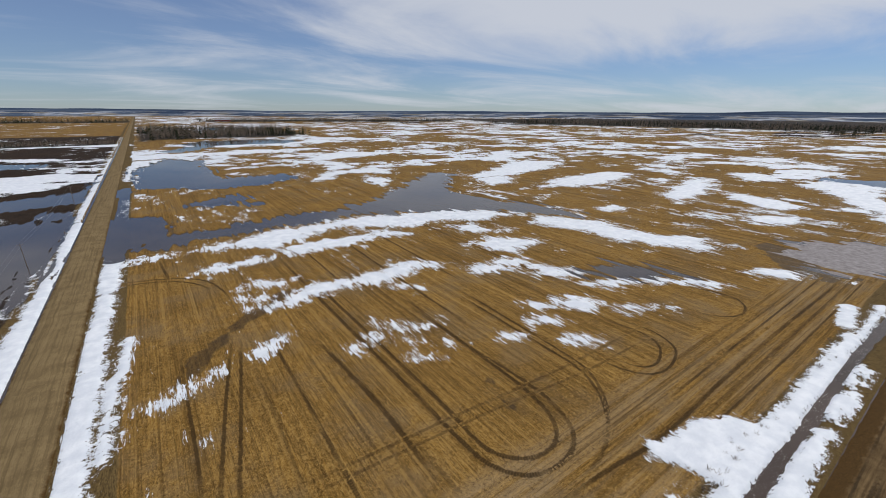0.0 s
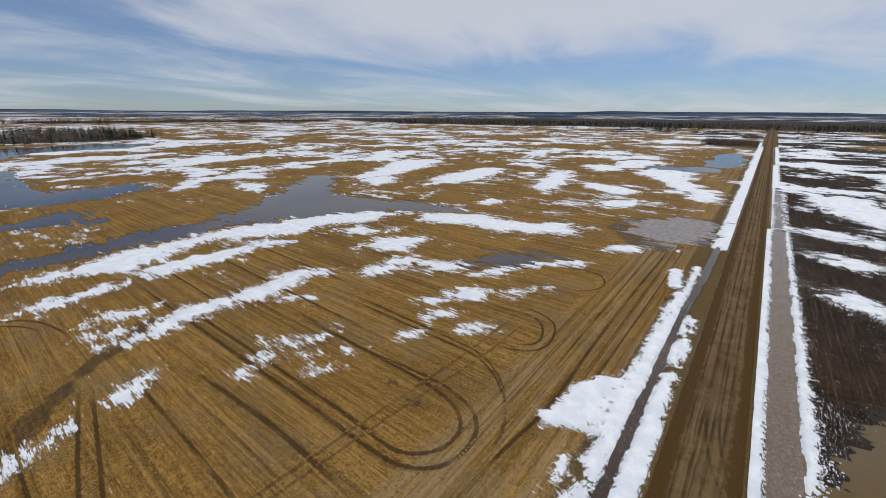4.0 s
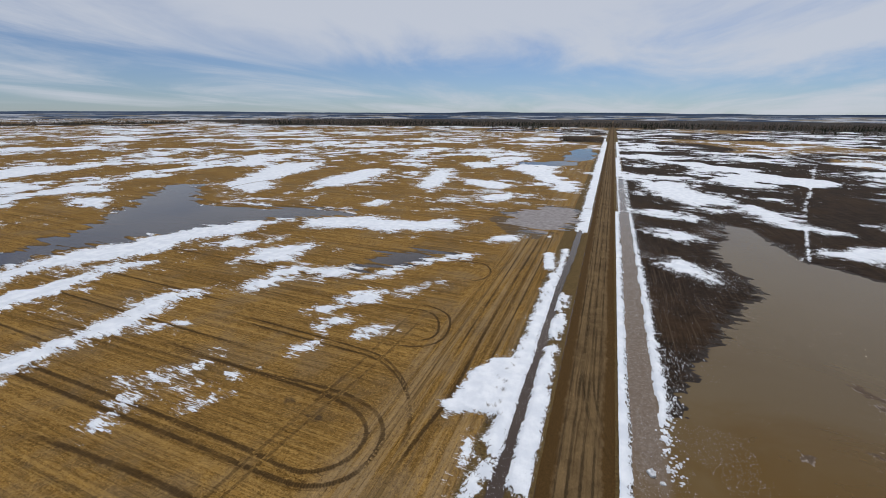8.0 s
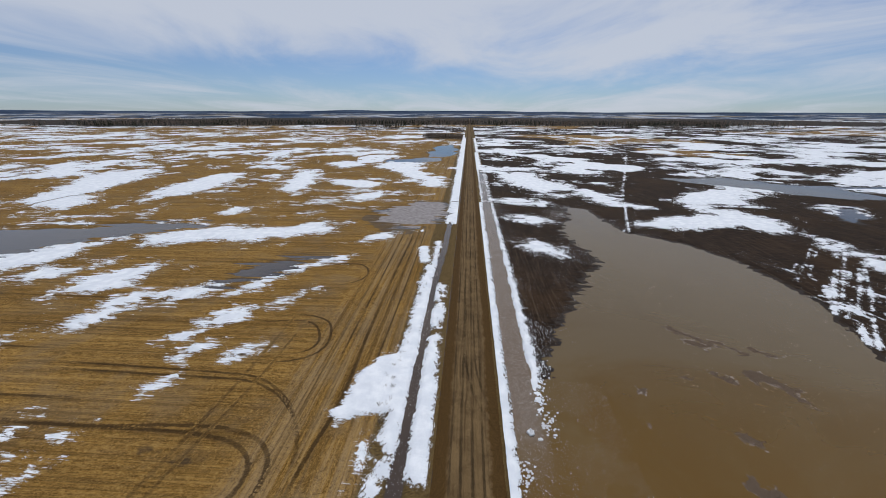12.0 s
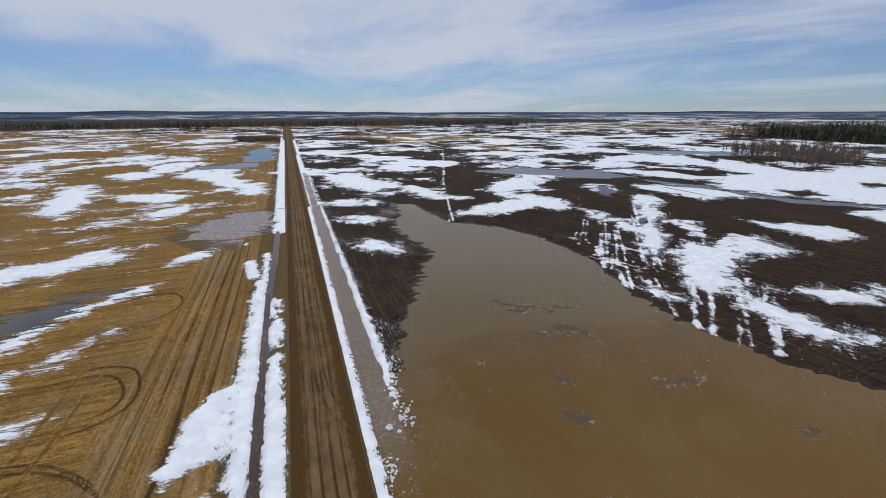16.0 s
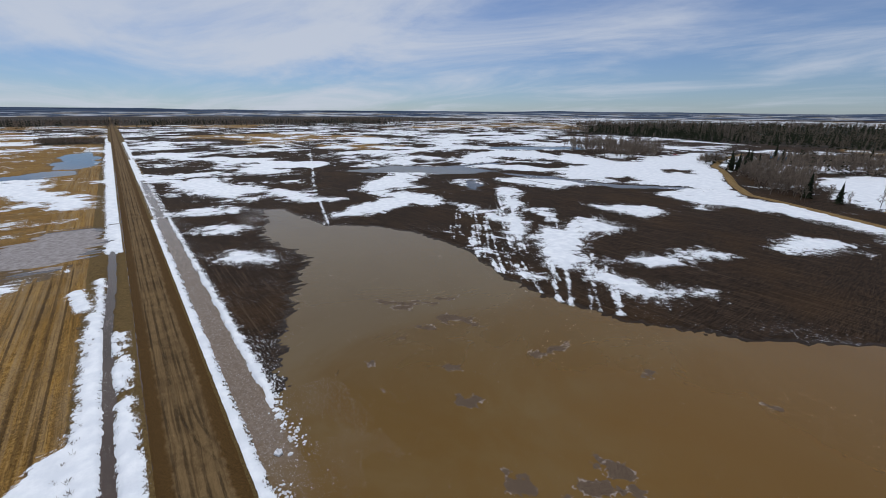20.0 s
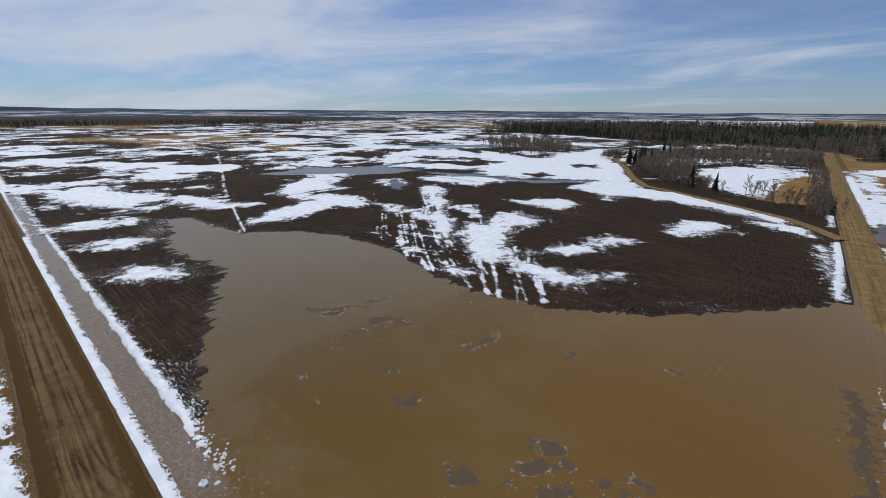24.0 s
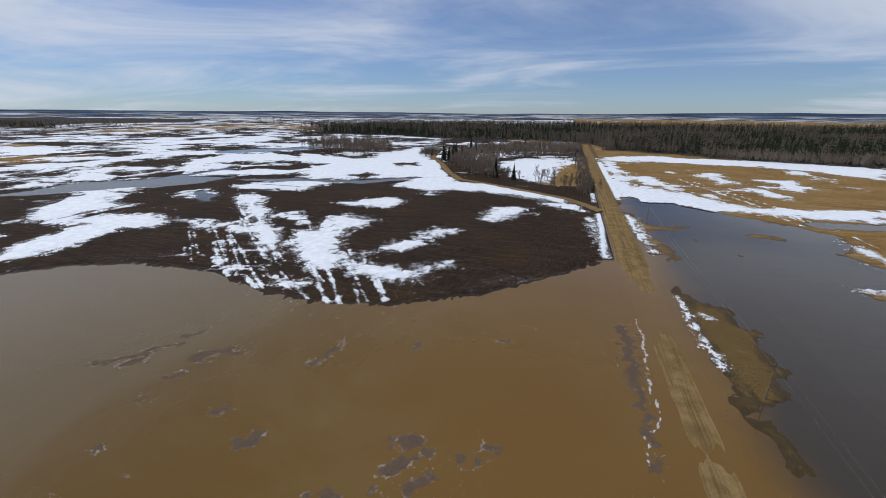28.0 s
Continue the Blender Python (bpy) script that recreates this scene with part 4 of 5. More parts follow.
def mesh_of(name, verts, faces, mat, smooth_faces=False, **attrs):
    """A mesh from an (n, 3) array and an (m, 3 or 4) array of indices, with point attributes."""
    me = bpy.data.meshes.new(name)
    verts, faces = np.asarray(verts, np.float32), np.asarray(faces, np.int32)
    k = faces.shape[1]
    me.vertices.add(len(verts))
    me.vertices.foreach_set("co", verts.ravel())
    me.loops.add(faces.size)
    me.loops.foreach_set("vertex_index", faces.ravel())
    me.polygons.add(len(faces))
    me.polygons.foreach_set("loop_start", np.arange(0, faces.size, k, dtype=np.int32))
    me.polygons.foreach_set("use_smooth", np.full(len(faces), smooth_faces))
    me.update(calc_edges=True)
    for key, val in attrs.items():
        at = me.attributes.new(key, "FLOAT", "POINT")
        at.data.foreach_set("value", np.asarray(val, np.float32).ravel())
    me.materials.append(mat)
    return me


def axis(spans, far, growth=1.07):
    """Grid lines: (from, to, step) spans in the middle, then ever wider steps out to the far distance."""
    mid = [spans[0][0]]
    for lo, hi, step in spans:
        mid += list(np.linspace(lo, hi, int(round((hi - lo) / step)) + 1))[1:]
    up, s = [mid[-1]], spans[-1][2]
    while up[-1] < far:
        s *= growth
        up.append(up[-1] + s)
    down, s = [mid[0]], spans[0][2]
    while down[-1] > -far:
        s *= growth
        down.append(down[-1] - s)
    return np.array(down[:0:-1] + mid + up[1:])


def sheet(xs, ys):
    X, Y = np.meshgrid(xs, ys)
    nx = len(xs)
    i = (np.arange(len(ys) - 1)[:, None] * nx + np.arange(nx - 1)[None, :]).ravel()
    return X.ravel(), Y.ravel(), np.stack([i, i + 1, i + nx + 1, i + nx], 1)


def trimmed(verts, faces, keep, **attrs):
    faces = faces[keep]
    used = np.unique(faces)
    back = np.zeros(len(verts), np.int64)
    back[used] = np.arange(len(used))
    return verts[used], back[faces], {k: v[used] for k, v in attrs.items()}


def part(name, me, parent, label=""):
    ob = new(name, me)
    ob.parent = parent
    return tagged(ob, label)


def structure(name, me, label, category):
    return tagged(new(name, me), label, category, "", "structure")


# ---- ground, water, snow ----


def build_ground():
    X, Y, F = sheet(axis([(-90, 30, 0.9), (30, 130, 0.5), (130, 205, 0.9)], 4900), axis([(-215, -100, 0.9), (-100, -10, 0.5), (-10, 215, 0.9)], 4900))
    w = np.maximum(flooding(X, Y), ditch(X, Y) * 2)
    s = snow_cover(X, Y)
    Z = land(X, Y)
    shore = np.where(Y < -70, 0.53, 0.60) * np.maximum(np.where(Y < -70, smooth(w, -45, -2), smooth(w, -14, -2)), (X > 55) * (X < 230) * (Y > -60) * (Y < -13)) * tilled(X, Y) * (X > -10)
    shore = shore * (0.80 + 0.30 * np.clip(fbm(X, Y, 16, 4, 19, 0.7), -1, 1))
    shore = np.maximum(shore, 0.50 * (X > 30) * (X < 52) * (Y > 9) * (Y < 14.5))
    frost = np.maximum(shore, np.where(s > -30, 0.62 * smooth(s, -6, 0.3), 0)) * (1 - smooth(w, -0.5, 0.5))
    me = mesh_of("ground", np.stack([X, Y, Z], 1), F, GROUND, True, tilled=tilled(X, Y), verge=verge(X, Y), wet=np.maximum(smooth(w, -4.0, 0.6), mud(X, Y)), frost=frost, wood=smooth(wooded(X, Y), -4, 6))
    structure("ground", me, "flat farmland in thaw, tan stubble and dark ploughed soil", "ground")


def build_water():
    for name, mat, label, xs, ys in (
        ("water_pond", MUD_WATER, "muddy brown meltwater pond flooding the field and road", (-300, 420), (-260, -6.2)),
        ("water_corner", MUD_WATER, "muddy brown meltwater at the flooded crossing", (-300, -17.2), (-6.2, 3.0)),
        ("water_ditch_north", DITCH_WATER, "brown meltwater in a narrow roadside ditch", (-17.2, 420), (3.0, 11.0)),
        ("water_flood", DARK_WATER, "dark shallow meltwater standing on the stubble", (-17.2, 900), (11.0, 900)),
        ("water_west", DARK_WATER, "dark meltwater over the low field beside the road", (-700, -25.5), (3.0, 900)),
        ("water_brook", DARK_WATER, "narrow brook of meltwater between snowy banks", (90, 600), (-520, -260.0)),
    ):
        X, Y, F = sheet(np.linspace(*xs, 12), np.linspace(*ys, 12))
        me = mesh_of(name, np.stack([X, Y, np.full(X.shape, WATER_Z)], 1), F, mat)
        structure(name, me, label, "water")


def build_snow():
    for name, label, xs, ys, hole in (
        ("snow_near", "melting white snow drifts and roadside banks with ragged edges", np.arange(-90, 206, 0.45), np.arange(-215, 216, 0.45), None),
        ("snow_meadows", "broken drifts of melting snow over stubble and ploughed soil", np.arange(-300, 480, 1.5), np.arange(-530, 500, 1.5), (-90, 205.5, -215, 215.5)),
        ("snow_fields", "patches of melting snow over the wide fields", np.arange(-900, 1300, 3.6), np.arange(-1000, 1200, 3.6), (-300, 478.5, -530, 498.5)),
        ("snow_distance", "streaks of snow on far fields", np.arange(-3200, 3600, 10.0), np.arange(-3200, 3600, 10.0), (-900, 1298, -1000, 1198)),
    ):
        X, Y, F = sheet(xs, ys)
        s = snow_cover(X, Y)
        thick = 0.30 if hole is None else 0.45
        base = land(X, Y) if hole is None else np.full(X.shape, 0.05)
        wob = fbm(X, Y, 2.2, 3, 71) * 0.05
        Z = base + (0.04 if hole is None else 0.14) + np.clip(s * 0.13, 0, thick) + wob * smooth(s, 0, 1)
        keep = (s[F] > (-3.6 if hole is None else -4.5)).any(1)
        if hole:
            cx, cy = X[F].mean(1), Y[F].mean(1)
            keep &= ~((cx > hole[0]) & (cx < hole[1]) & (cy > hole[2]) & (cy < hole[3]))
        dirt = smooth(0.9 - np.abs(s - 0.3), 0, 0.9)
        V, F2, at = trimmed(np.stack([X, Y, Z], 1), F, keep, dirt=dirt, cover=np.where(s < 0, s * 0.55, s), far=smooth(np.hypot(X, Y), 100, 420))
        ob = new(name, mesh_of(name, V, F2, SNOW, True, **at))
        tagged(ob, label, "snow", "", "stuff")


def ribbon(path, half, crown, step=1.0, across=7, bed=0.0, rough=0.02):
    """A strip that follows a path of points, as vertices and faces, with its across and along co-ordinates."""
    pts = []
    for a, b in zip(path, path[1:]):
        a, b = np.array(a, float), np.array(b, float)
        n = max(1, int(np.hypot(*(b - a)) / step))
        pts += [a + (b - a) * i / n for i in range(n)]
    pts.append(np.array(path[-1], float))
    pts = np.array(pts)
    tan = np.gradient(pts, axis=0)
    tan /= np.linalg.norm(tan, axis=1)[:, None] + 1e-9
    nor = np.stack([-tan[:, 1], tan[:, 0]], 1)
    along = np.concatenate([[0], np.cumsum(np.hypot(*np.diff(pts, axis=0).T))])
    u = np.linspace(-1, 1, across)
    X = pts[:, :1] + nor[:, :1] * u * half
    Y = pts[:, 1:] + nor[:, 1:] * u * half
    A, L = np.broadcast_to(u, X.shape), np.broadcast_to(along[:, None], X.shape)
    Z = bed + crown * np.clip((1 - A**4), 0, 1) + rough * fbm(X, Y, 1.5, 3, 81)
    n, m = X.shape
    i = (np.arange(n - 1)[:, None] * m + np.arange(m - 1)[None, :]).ravel()
    F = np.stack([i, i + m, i + m + 1, i + 1], 1)
    return X.ravel(), Y.ravel(), Z.ravel(), F, A.ravel(), L.ravel()


def build_roads():
    for name, label, path, half, step in (
        ("road_east", "straight gravel road with dark wheel lanes and brown shoulders", [(-17, -1.6), (120, -1.6), (400, -1.7), (1500, -1.7), (3500, -1.8)], 4.75, 1.5),
        ("road_north", "straight sandy gravel road between snow banks", [(-21.6, -16), (-21.3, 300), (-21.0, 900), (-20, 2600), (-20, 3800)], 4.3, 1.5),
        ("road_side", "narrow gravel lane curving into the trees", SIDE_ROAD, 2.9, 2.0),
        ("road_south", "flooded gravel road with ruts rising out of the water", [(-22.0, -620), (-22.4, -300), (-22.4, -130), (-22.0, -60), (-21.6, -16)], 4.6, 0.8),
    ):
        X, Y, Z, F, A, L = ribbon(path, half, 0.45, step, 23, -0.12, 0.05)
        if name == "road_side":
            Z += 0.03
        if name in ("road_south", "road_north"):
            sunk = smooth(Y, -150, -118) * (1 - smooth(Y, -42, -20))
            ribs = 0.012 * np.cos(A * 21.0 + 0.9 + fbm(X, Y * 0.10, 2.0, 2, 91) * 1.6) + 0.035 * fbm(X, Y * 0.06, 0.9, 3, 93)
            gap = smooth(Y, -112, -107) * (1 - smooth(Y, -99, -82)) + 0.5 * np.exp(-(((Y + 54.0) / 2.0) ** 2))
            Z = Z * (1 - sunk) + sunk * (WATER_Z + 0.045 + ribs - 0.17 * (A - 0.12) ** 2 - 0.14 * gap)
        me = mesh_of(name, np.stack([X, Y, Z], 1), F, {"road_east": GRAVEL, "road_north": SAND_GRAVEL}.get(name, GOLD_GRAVEL), True, across=A, along=L)
        structure(name, me, label, "road")


build_ground()
build_water()
build_snow()
build_roads()


# ---- hills on the horizon ----


def build_horizon():
    n, rings = 481, 7
    az = np.radians(np.linspace(0, 360, n))
    h = 46 + 17 * (0.4 + 0.8 * fbm(np.cos(az) * 5, np.sin(az) * 5, 1.6, 6, 3))
    V, F = [], []
    for k in range(rings):
        f = k / (rings - 1)
        r = 3900 + 750 * f
        V.append(np.stack([r * np.sin(az), r * np.cos(az), -2 + (h + 2) * f**1.2], 1))
    i = np.arange(n - 1)
    for k in range(rings - 1):
        F.append(np.stack([i + k * n, i + 1 + k * n, i + 1 + (k + 1) * n, i + (k + 1) * n], 1))
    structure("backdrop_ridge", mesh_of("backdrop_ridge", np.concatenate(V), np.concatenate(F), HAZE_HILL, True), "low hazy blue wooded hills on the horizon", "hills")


build_horizon()

# ---- trees ----


def prism(verts, faces, a, b, ra, rb, sides=3):
    a, b = np.array(a, float), np.array(b, float)
    d = b - a
    d /= np.linalg.norm(d) + 1e-9
    p = np.cross(d, (0.3, 0.9, 0.2))
    p /= np.linalg.norm(p) + 1e-9
    q = np.cross(d, p)
    base = len(verts)
    for c, r in ((a, ra), (b, rb)):
        for i in range(sides):
            t = 2 * math.pi * i / sides
            verts.append(c + r * (math.cos(t) * p + math.sin(t) * q))
    for i in range(sides):
        j = (i + 1) % sides
        faces.append((base + i, base + j, base + sides + j, base + sides + i))


def bare_crown(rng, height, limbs=11, twigs=9, thick=1.9):
    V, F = [], []
    for i in range(limbs):
        z = height * (0.22 + 0.62 * (i + rng.random()) / limbs)
        t = rng.uniform(0, 6.283)
        reach = height * rng.uniform(0.13, 0.22) * (1.15 - 0.6 * z / height)
        tip = (reach * math.cos(t), reach * math.sin(t), min(height, z + height * rng.uniform(0.14, 0.26)))
        prism(V, F, (0, 0, z), tip, 0.011 * height * 0.5 * thick, 0.03 * thick)
        for j in range(twigs):
            f = rng.uniform(0.35, 1.0)
            s = [tip[0] * f, tip[1] * f, z + (tip[2] - z) * f]
            e = [s[0] + rng.uniform(-1, 1) * 0.09 * height, s[1] + rng.uniform(-1, 1) * 0.09 * height, s[2] + rng.uniform(0.03, 0.13) * height]
            prism(V, F, s, e, 0.045 * thick, 0.02 * thick)
    return V, F


def trunk_mesh(height, r):
    V, F = [], []
    prism(V, F, (0, 0, -0.3), (0.1, 0.05, height * 0.5), r, r * 0.6, 6)
    prism(V, F, (0.1, 0.05, height * 0.5), (0, 0, height * 0.95), r * 0.6, 0.03, 6)
    return V, F


def spruce_crown(rng, height, layers=13, arms=9):
    V, F = [], []
    for i in range(layers):
        f = i / (layers - 1)
        z, reach = height * (0.10 + 0.88 * f), height * 0.19 * (1 - f) ** 0.85 + 0.12
        for j in range(arms):
            t = 6.283 * (j + rng.random() * 0.8) / arms + i
            r = reach * rng.uniform(0.75, 1.15)
            c, s, w = math.cos(t), math.sin(t), r * 0.36
            b = len(V)
            drop = r * rng.uniform(0.15, 0.45)
            V += [(0, 0, z + 0.07 * height), (c * r * 0.6 - s * w, s * r * 0.6 + c * w, z - drop * 0.3), (c * r, s * r, z - drop), (c * r * 0.6 + s * w, s * r * 0.6 - c * w, z - drop * 0.3),
                  (c * r * 0.55, s * r * 0.55, z - drop * 0.9 - 0.02 * height)]
            F += [(b, b + 1, b + 2, b + 3)] + ([(b + 1, b + 4, b + 3, b + 2)] if layers > 6 else [])
    return V, F


def tree(kind, rng, height, label):
    thing = tagged(new(kind), label, "tree")
    r = height * 0.013 + 0.03
    part("trunk", mesh_of("trunk", *trunk_mesh(height, r), BARK), thing)
    V, F = bare_crown(rng, height) if kind == "bare_tree" else spruce_crown(rng, height)
    part("crown", mesh_of("crown", V, F, TWIGS if kind == "bare_tree" else NEEDLES), thing)
    return thing


rng = random.Random(5)
BARE = [tree("bare_tree", rng, h, "leafless grey aspen beside the snowy lane") for h in (7.0, 8.5, 10.0, 6.0)]
SPRUCE = [tree("spruce", rng, h, "dark green spruce beside the snowy lane") for h in (11.5, 9.5, 8.0)]


def place(protos, spots, group):
    for i, (x, y, s) in enumerate(spots):
        p = protos[i % len(protos)]
        ob = copy_thing(p, Matrix.Translation((x, y, 0)) @ Matrix.Rotation(rng.uniform(0, 6.28), 4, "Z") @ Matrix.Scale(s, 4))
        tagged(ob, group=group)


def along_path(path, n, spread):
    out = []
    seg = [math.dist(a, b) for a, b in zip(path, path[1:])]
    for _ in range(n):
        t = rng.uniform(0, sum(seg))
        for (a, b), l in zip(zip(path, path[1:]), seg):
            if t <= l:
                break
            t -= l
        f = t / l
        out.append((a[0] + (b[0] - a[0]) * f + rng.gauss(0, spread), a[1] + (b[1] - a[1]) * f + rng.gauss(0, spread), rng.uniform(0.65, 1.15)))
    return out


place(SPRUCE[:2], [(49, -294, 1.25), (35, -287, 1.2)], "spruces by the lane")
place(SPRUCE, [(116, -386, 1.4), (112, -392, 1.55), (118, -398, 1.3), (110, -402, 1.5), (121, -405, 1.4), (114, -410, 1.3), (106, -398, 1.2), (118, -441, 1.5), (113, -446, 1.4), (108, -470, 1.6), (104, -476, 1.5), (99, -480, 1.3), (52, -520, 1.3), (46, -522, 1.2), (40, -518, 1.4), (58, -524, 1.2), (34, -522, 1.3)], "spruces by the lane")
place(BARE, along_path([(104, -380), (84, -335), (62, -298), (46, -288)], 34, 5), "bare trees along the lane")
place(BARE, along_path([(30, -290), (8, -285), (-9, -245)], 26, 5), "bare trees along the lane")
place(BARE, along_path([(-12, -240), (-11, -300), (-12, -430)], 44, 3), "bare trees along the south road")
place(BARE, along_path([(100, -425), (40, -440), (-10, -455)], 44, 10), "bare trees behind the yard")
place(BARE, along_path([(340, -490), (285, -435), (235, -405), (212, -410), (215, -470)], 60, 9), "bare trees on the snowy rise")
place(BARE, along_path([(150, -430), (100, -450)], 18, 9), "bare trees on the snowy rise")
for p in (*BARE, *SPRUCE):
    p.matrix_basis = Matrix.Translation((-330 - 12 * rng.random(), -560 - 30 * rng.random(), 0))


def woods(name, label, outline, count, spruce_share, seed, size=1.0, ragged=25.0):
    """Many simple trees over an area, joined."""
    r = np.random.RandomState(seed)
    px, py = zip(*outline)
    pts = np.stack([r.uniform(min(px), max(px), count * 6), r.uniform(min(py), max(py), count * 6)], 1)
    d = inside(pts[:, 0], pts[:, 1], outline)
    pts = pts[(d + ragged * fbm(pts[:, 0], pts[:, 1], 60, 3, seed)) > 0][:count]
    pr = random.Random(seed)
    kinds = [(spruce_crown(pr, 12.0, 5, 5), True), (spruce_crown(pr, 9.0, 5, 5), True), (bare_crown(pr, 9.5, 7, 5, 2.3 if size < 1.5 else 4.0), False), (bare_crown(pr, 7.5, 7, 5, 2.3 if size < 1.5 else 4.0), False)]
    share = spruce_share + 0.5 * fbm(pts[:, 0], pts[:, 1], 120, 2, seed + 5)
    is_spruce = r.uniform(size=len(pts)) < share
    for dark, nm in ((True, "spruce"), (False, "bare")):
        V, F, base = [], [], 0
        for idx, ((v, f), k) in enumerate(kinds):
            if k != dark:
                continue
            v, f = np.array(v), np.array(f)
            mine = pts[(is_spruce == dark) & (r.randint(0, 2, len(pts)) == idx % 2)]
            for x, y in mine:
                s, a = r.uniform(0.7, 1.25) * size, r.uniform(0, 6.28)
                c, sn = math.cos(a) * s, math.sin(a) * s
                V.append(np.stack([v[:, 0] * c - v[:, 1] * sn + x, v[:, 0] * sn + v[:, 1] * c + y, v[:, 2] * s], 1))
                F.append(f + base)
                base += len(v)
        if V:
            ob = new(name + "_" + nm, mesh_of(name, np.concatenate(V), np.concatenate(F), NEEDLES if dark else TWIGS))
            tagged(ob, label, "woods", "", "stuff")


woods("woods_south", "dense dark spruce forest beyond the snowy fields", WOODS["south"], 13000, 0.62, 11, 1.3)
woods("woods_south_far", "deep dark forest running to the horizon", WOODS["south_far"], 9000, 0.7, 19, 1.6)
woods("woods_belt", "belt of leafless aspen along the forest edge", WOODS["belt"], 1800, 0.05, 12, 1.1)
woods("woods_north", "mixed wood round a far farmyard", WOODS["north"], 1500, 0.5, 13, 1.35, 60)
woods("woods_north_west", "low dark scrub along a field edge", WOODS["scrub"], 600, 0.0, 14, 0.6, 4)
woods("woods_block", "dark block of scrub beside the road", WOODS["block"], 900, 0.2, 15, 0.7, 4)
woods("woods_east", "far dark woods along the horizon", WOODS["east"], 7500, 0.4, 16, 1.4, 140)
woods("woods_far_north", "far dark woods along the horizon", WOODS["far_north"], 2600, 0.6, 17, 1.3, 140)
woods("woods_far_north_east", "far dark woods along the horizon", WOODS["far_north_east"], 2200, 0.5, 18, 1.3, 140)

woods("thicket_lane", "leafless brown brush along the lane", WOODS["lane"], 620, 0.03, 21, 0.85, 4)
woods("thicket_road", "leafless brown brush along the south road", WOODS["roadside"], 130, 0.0, 22, 0.6, 3)
woods("thicket_yard", "leafless grey wood behind the farmyard", WOODS["yard"], 800, 0.12, 23, 1.1, 10)
woods("thicket_rise", "leafless grey brush on the snowy rise", WOODS["rise"], 480, 0.0, 24, 1.3, 8)
woods("thicket_ridge", "leafless grey brush on the snowy rise", WOODS["ridge"], 260, 0.0, 25, 0.8)

# ---- power line ----


def power_pole(x, y):
    pole = tagged(new("power_pole"), "weathered wooden power pole beside the flooded road", "power pole", "power poles along the road")
    V, F = [], []
    prism(V, F, (0, 0, -0.8), (0, 0, 7.0), 0.11, 0.075, 10)
    part("pole_shaft", mesh_of("pole_shaft", V, F, POLE_WOOD, True), pole)
    V, F = [], []
    prism(V, F, (-0.7, 0, 6.6), (0.7, 0, 6.6), 0.06, 0.06, 4)
    arm = part("crossarm", mesh_of("crossarm", V, F, POLE_WOOD), pole)
    for dx in (-0.6, 0.6):
        V, F = [], []
        prism(V, F, (dx, 0, 6.62), (dx, 0, 6.82), 0.05, 0.04, 6)
        part("insulator", mesh_of("insulator", V, F, STEEL), arm, "grey insulator")
    pole.matrix_basis = Matrix.Translation((x, y, 0))


POLES = [(-34.5, y) for y in (-187, -70, 47, 162, 277, 394, 510)]
for x, y in POLES:
    power_pole(x, y)
for (x1, y1), (x2, y2) in zip(POLES, POLES[1:]):
    for dx in (-0.6, 0.6):
        V, F = [], []
        p = [(x1 + dx + (x2 - x1) * t, y1 + (y2 - y1) * t, 6.8 - 1.2 * 4 * t * (1 - t)) for t in np.linspace(0, 1, 13)]
        for a, b in zip(p, p[1:]):
            prism(V, F, a, b, 0.012, 0.012, 3)
        tagged(new("power_wire", mesh_of("power_wire", V, F, STEEL)), "thin sagging power wire between wooden poles", "wire", "power wires")

# ---- wheel ruts in the stubble ----


def bend(path, rounds=2):
    """Cuts the corners of a path."""
    for _ in range(rounds):
        out = [path[0]]
        for a, b in zip(path, path[1:]):
            out += [(a[0] * 0.75 + b[0] * 0.25, a[1] * 0.75 + b[1] * 0.25), (a[0] * 0.25 + b[0] * 0.75, a[1] * 0.25 + b[1] * 0.75)]
        path = out + [path[-1]]
    return path


RUTS_LOOPS = [
    ([(46, 82), (44.5, 56), (46.4, 37), (44.5, 28.5), (41, 25), (36.2, 24.1), (32, 25.3), (29.5, 28.5), (28.6, 33), (28.9, 48), (28.5, 67), (28.4, 88), (28, 130)], 0.65),
    ([(44.8, 75), (44.8, 49), (44.5, 37.5), (43.2, 31), (40.4, 27.4), (36.8, 26.5), (33.2, 27.7), (30.7, 31), (30.4, 35), (31, 39.5), (31, 66), (30.6, 100)], 0.65),
]
RUTS_OUTER_LOOPS = [
    ([(58, 75), (57, 43.5), (56.9, 36), (53.6, 29.5), (48.4, 24.5), (42.8, 21.9), (36.5, 21.3)], 0.5),
    ([(60, 75), (58.6, 43), (58, 35), (53.8, 29), (49.9, 25.5), (45.2, 23)], 0.5),
]
RUTS_HEADLAND = [
    ([(20, 20.9), (32, 20.7), (42, 20.2), (52, 18.6), (84, 20), (149, 19.3)], 0.6),
    ([(79, 44), (81, 36), (79, 30), (75, 27.6), (68.6, 26.3), (64, 28.4), (62, 34), (62.8, 41)], 0.5),
    ([(76, 46), (78.5, 37), (77, 32), (73, 29.5), (68.5, 28.4), (65.4, 30.4), (64, 37)], 0.5),
    ([(110, 44), (115, 34), (112, 29), (106, 27), (100, 28.6), (96.5, 36)], 0.5),
    ([(60, 22.6), (100, 22.8), (150, 23.2)], 0.4), ([(45, 15.8), (100, 15.2), (160, 15.4)], 0.4),
]
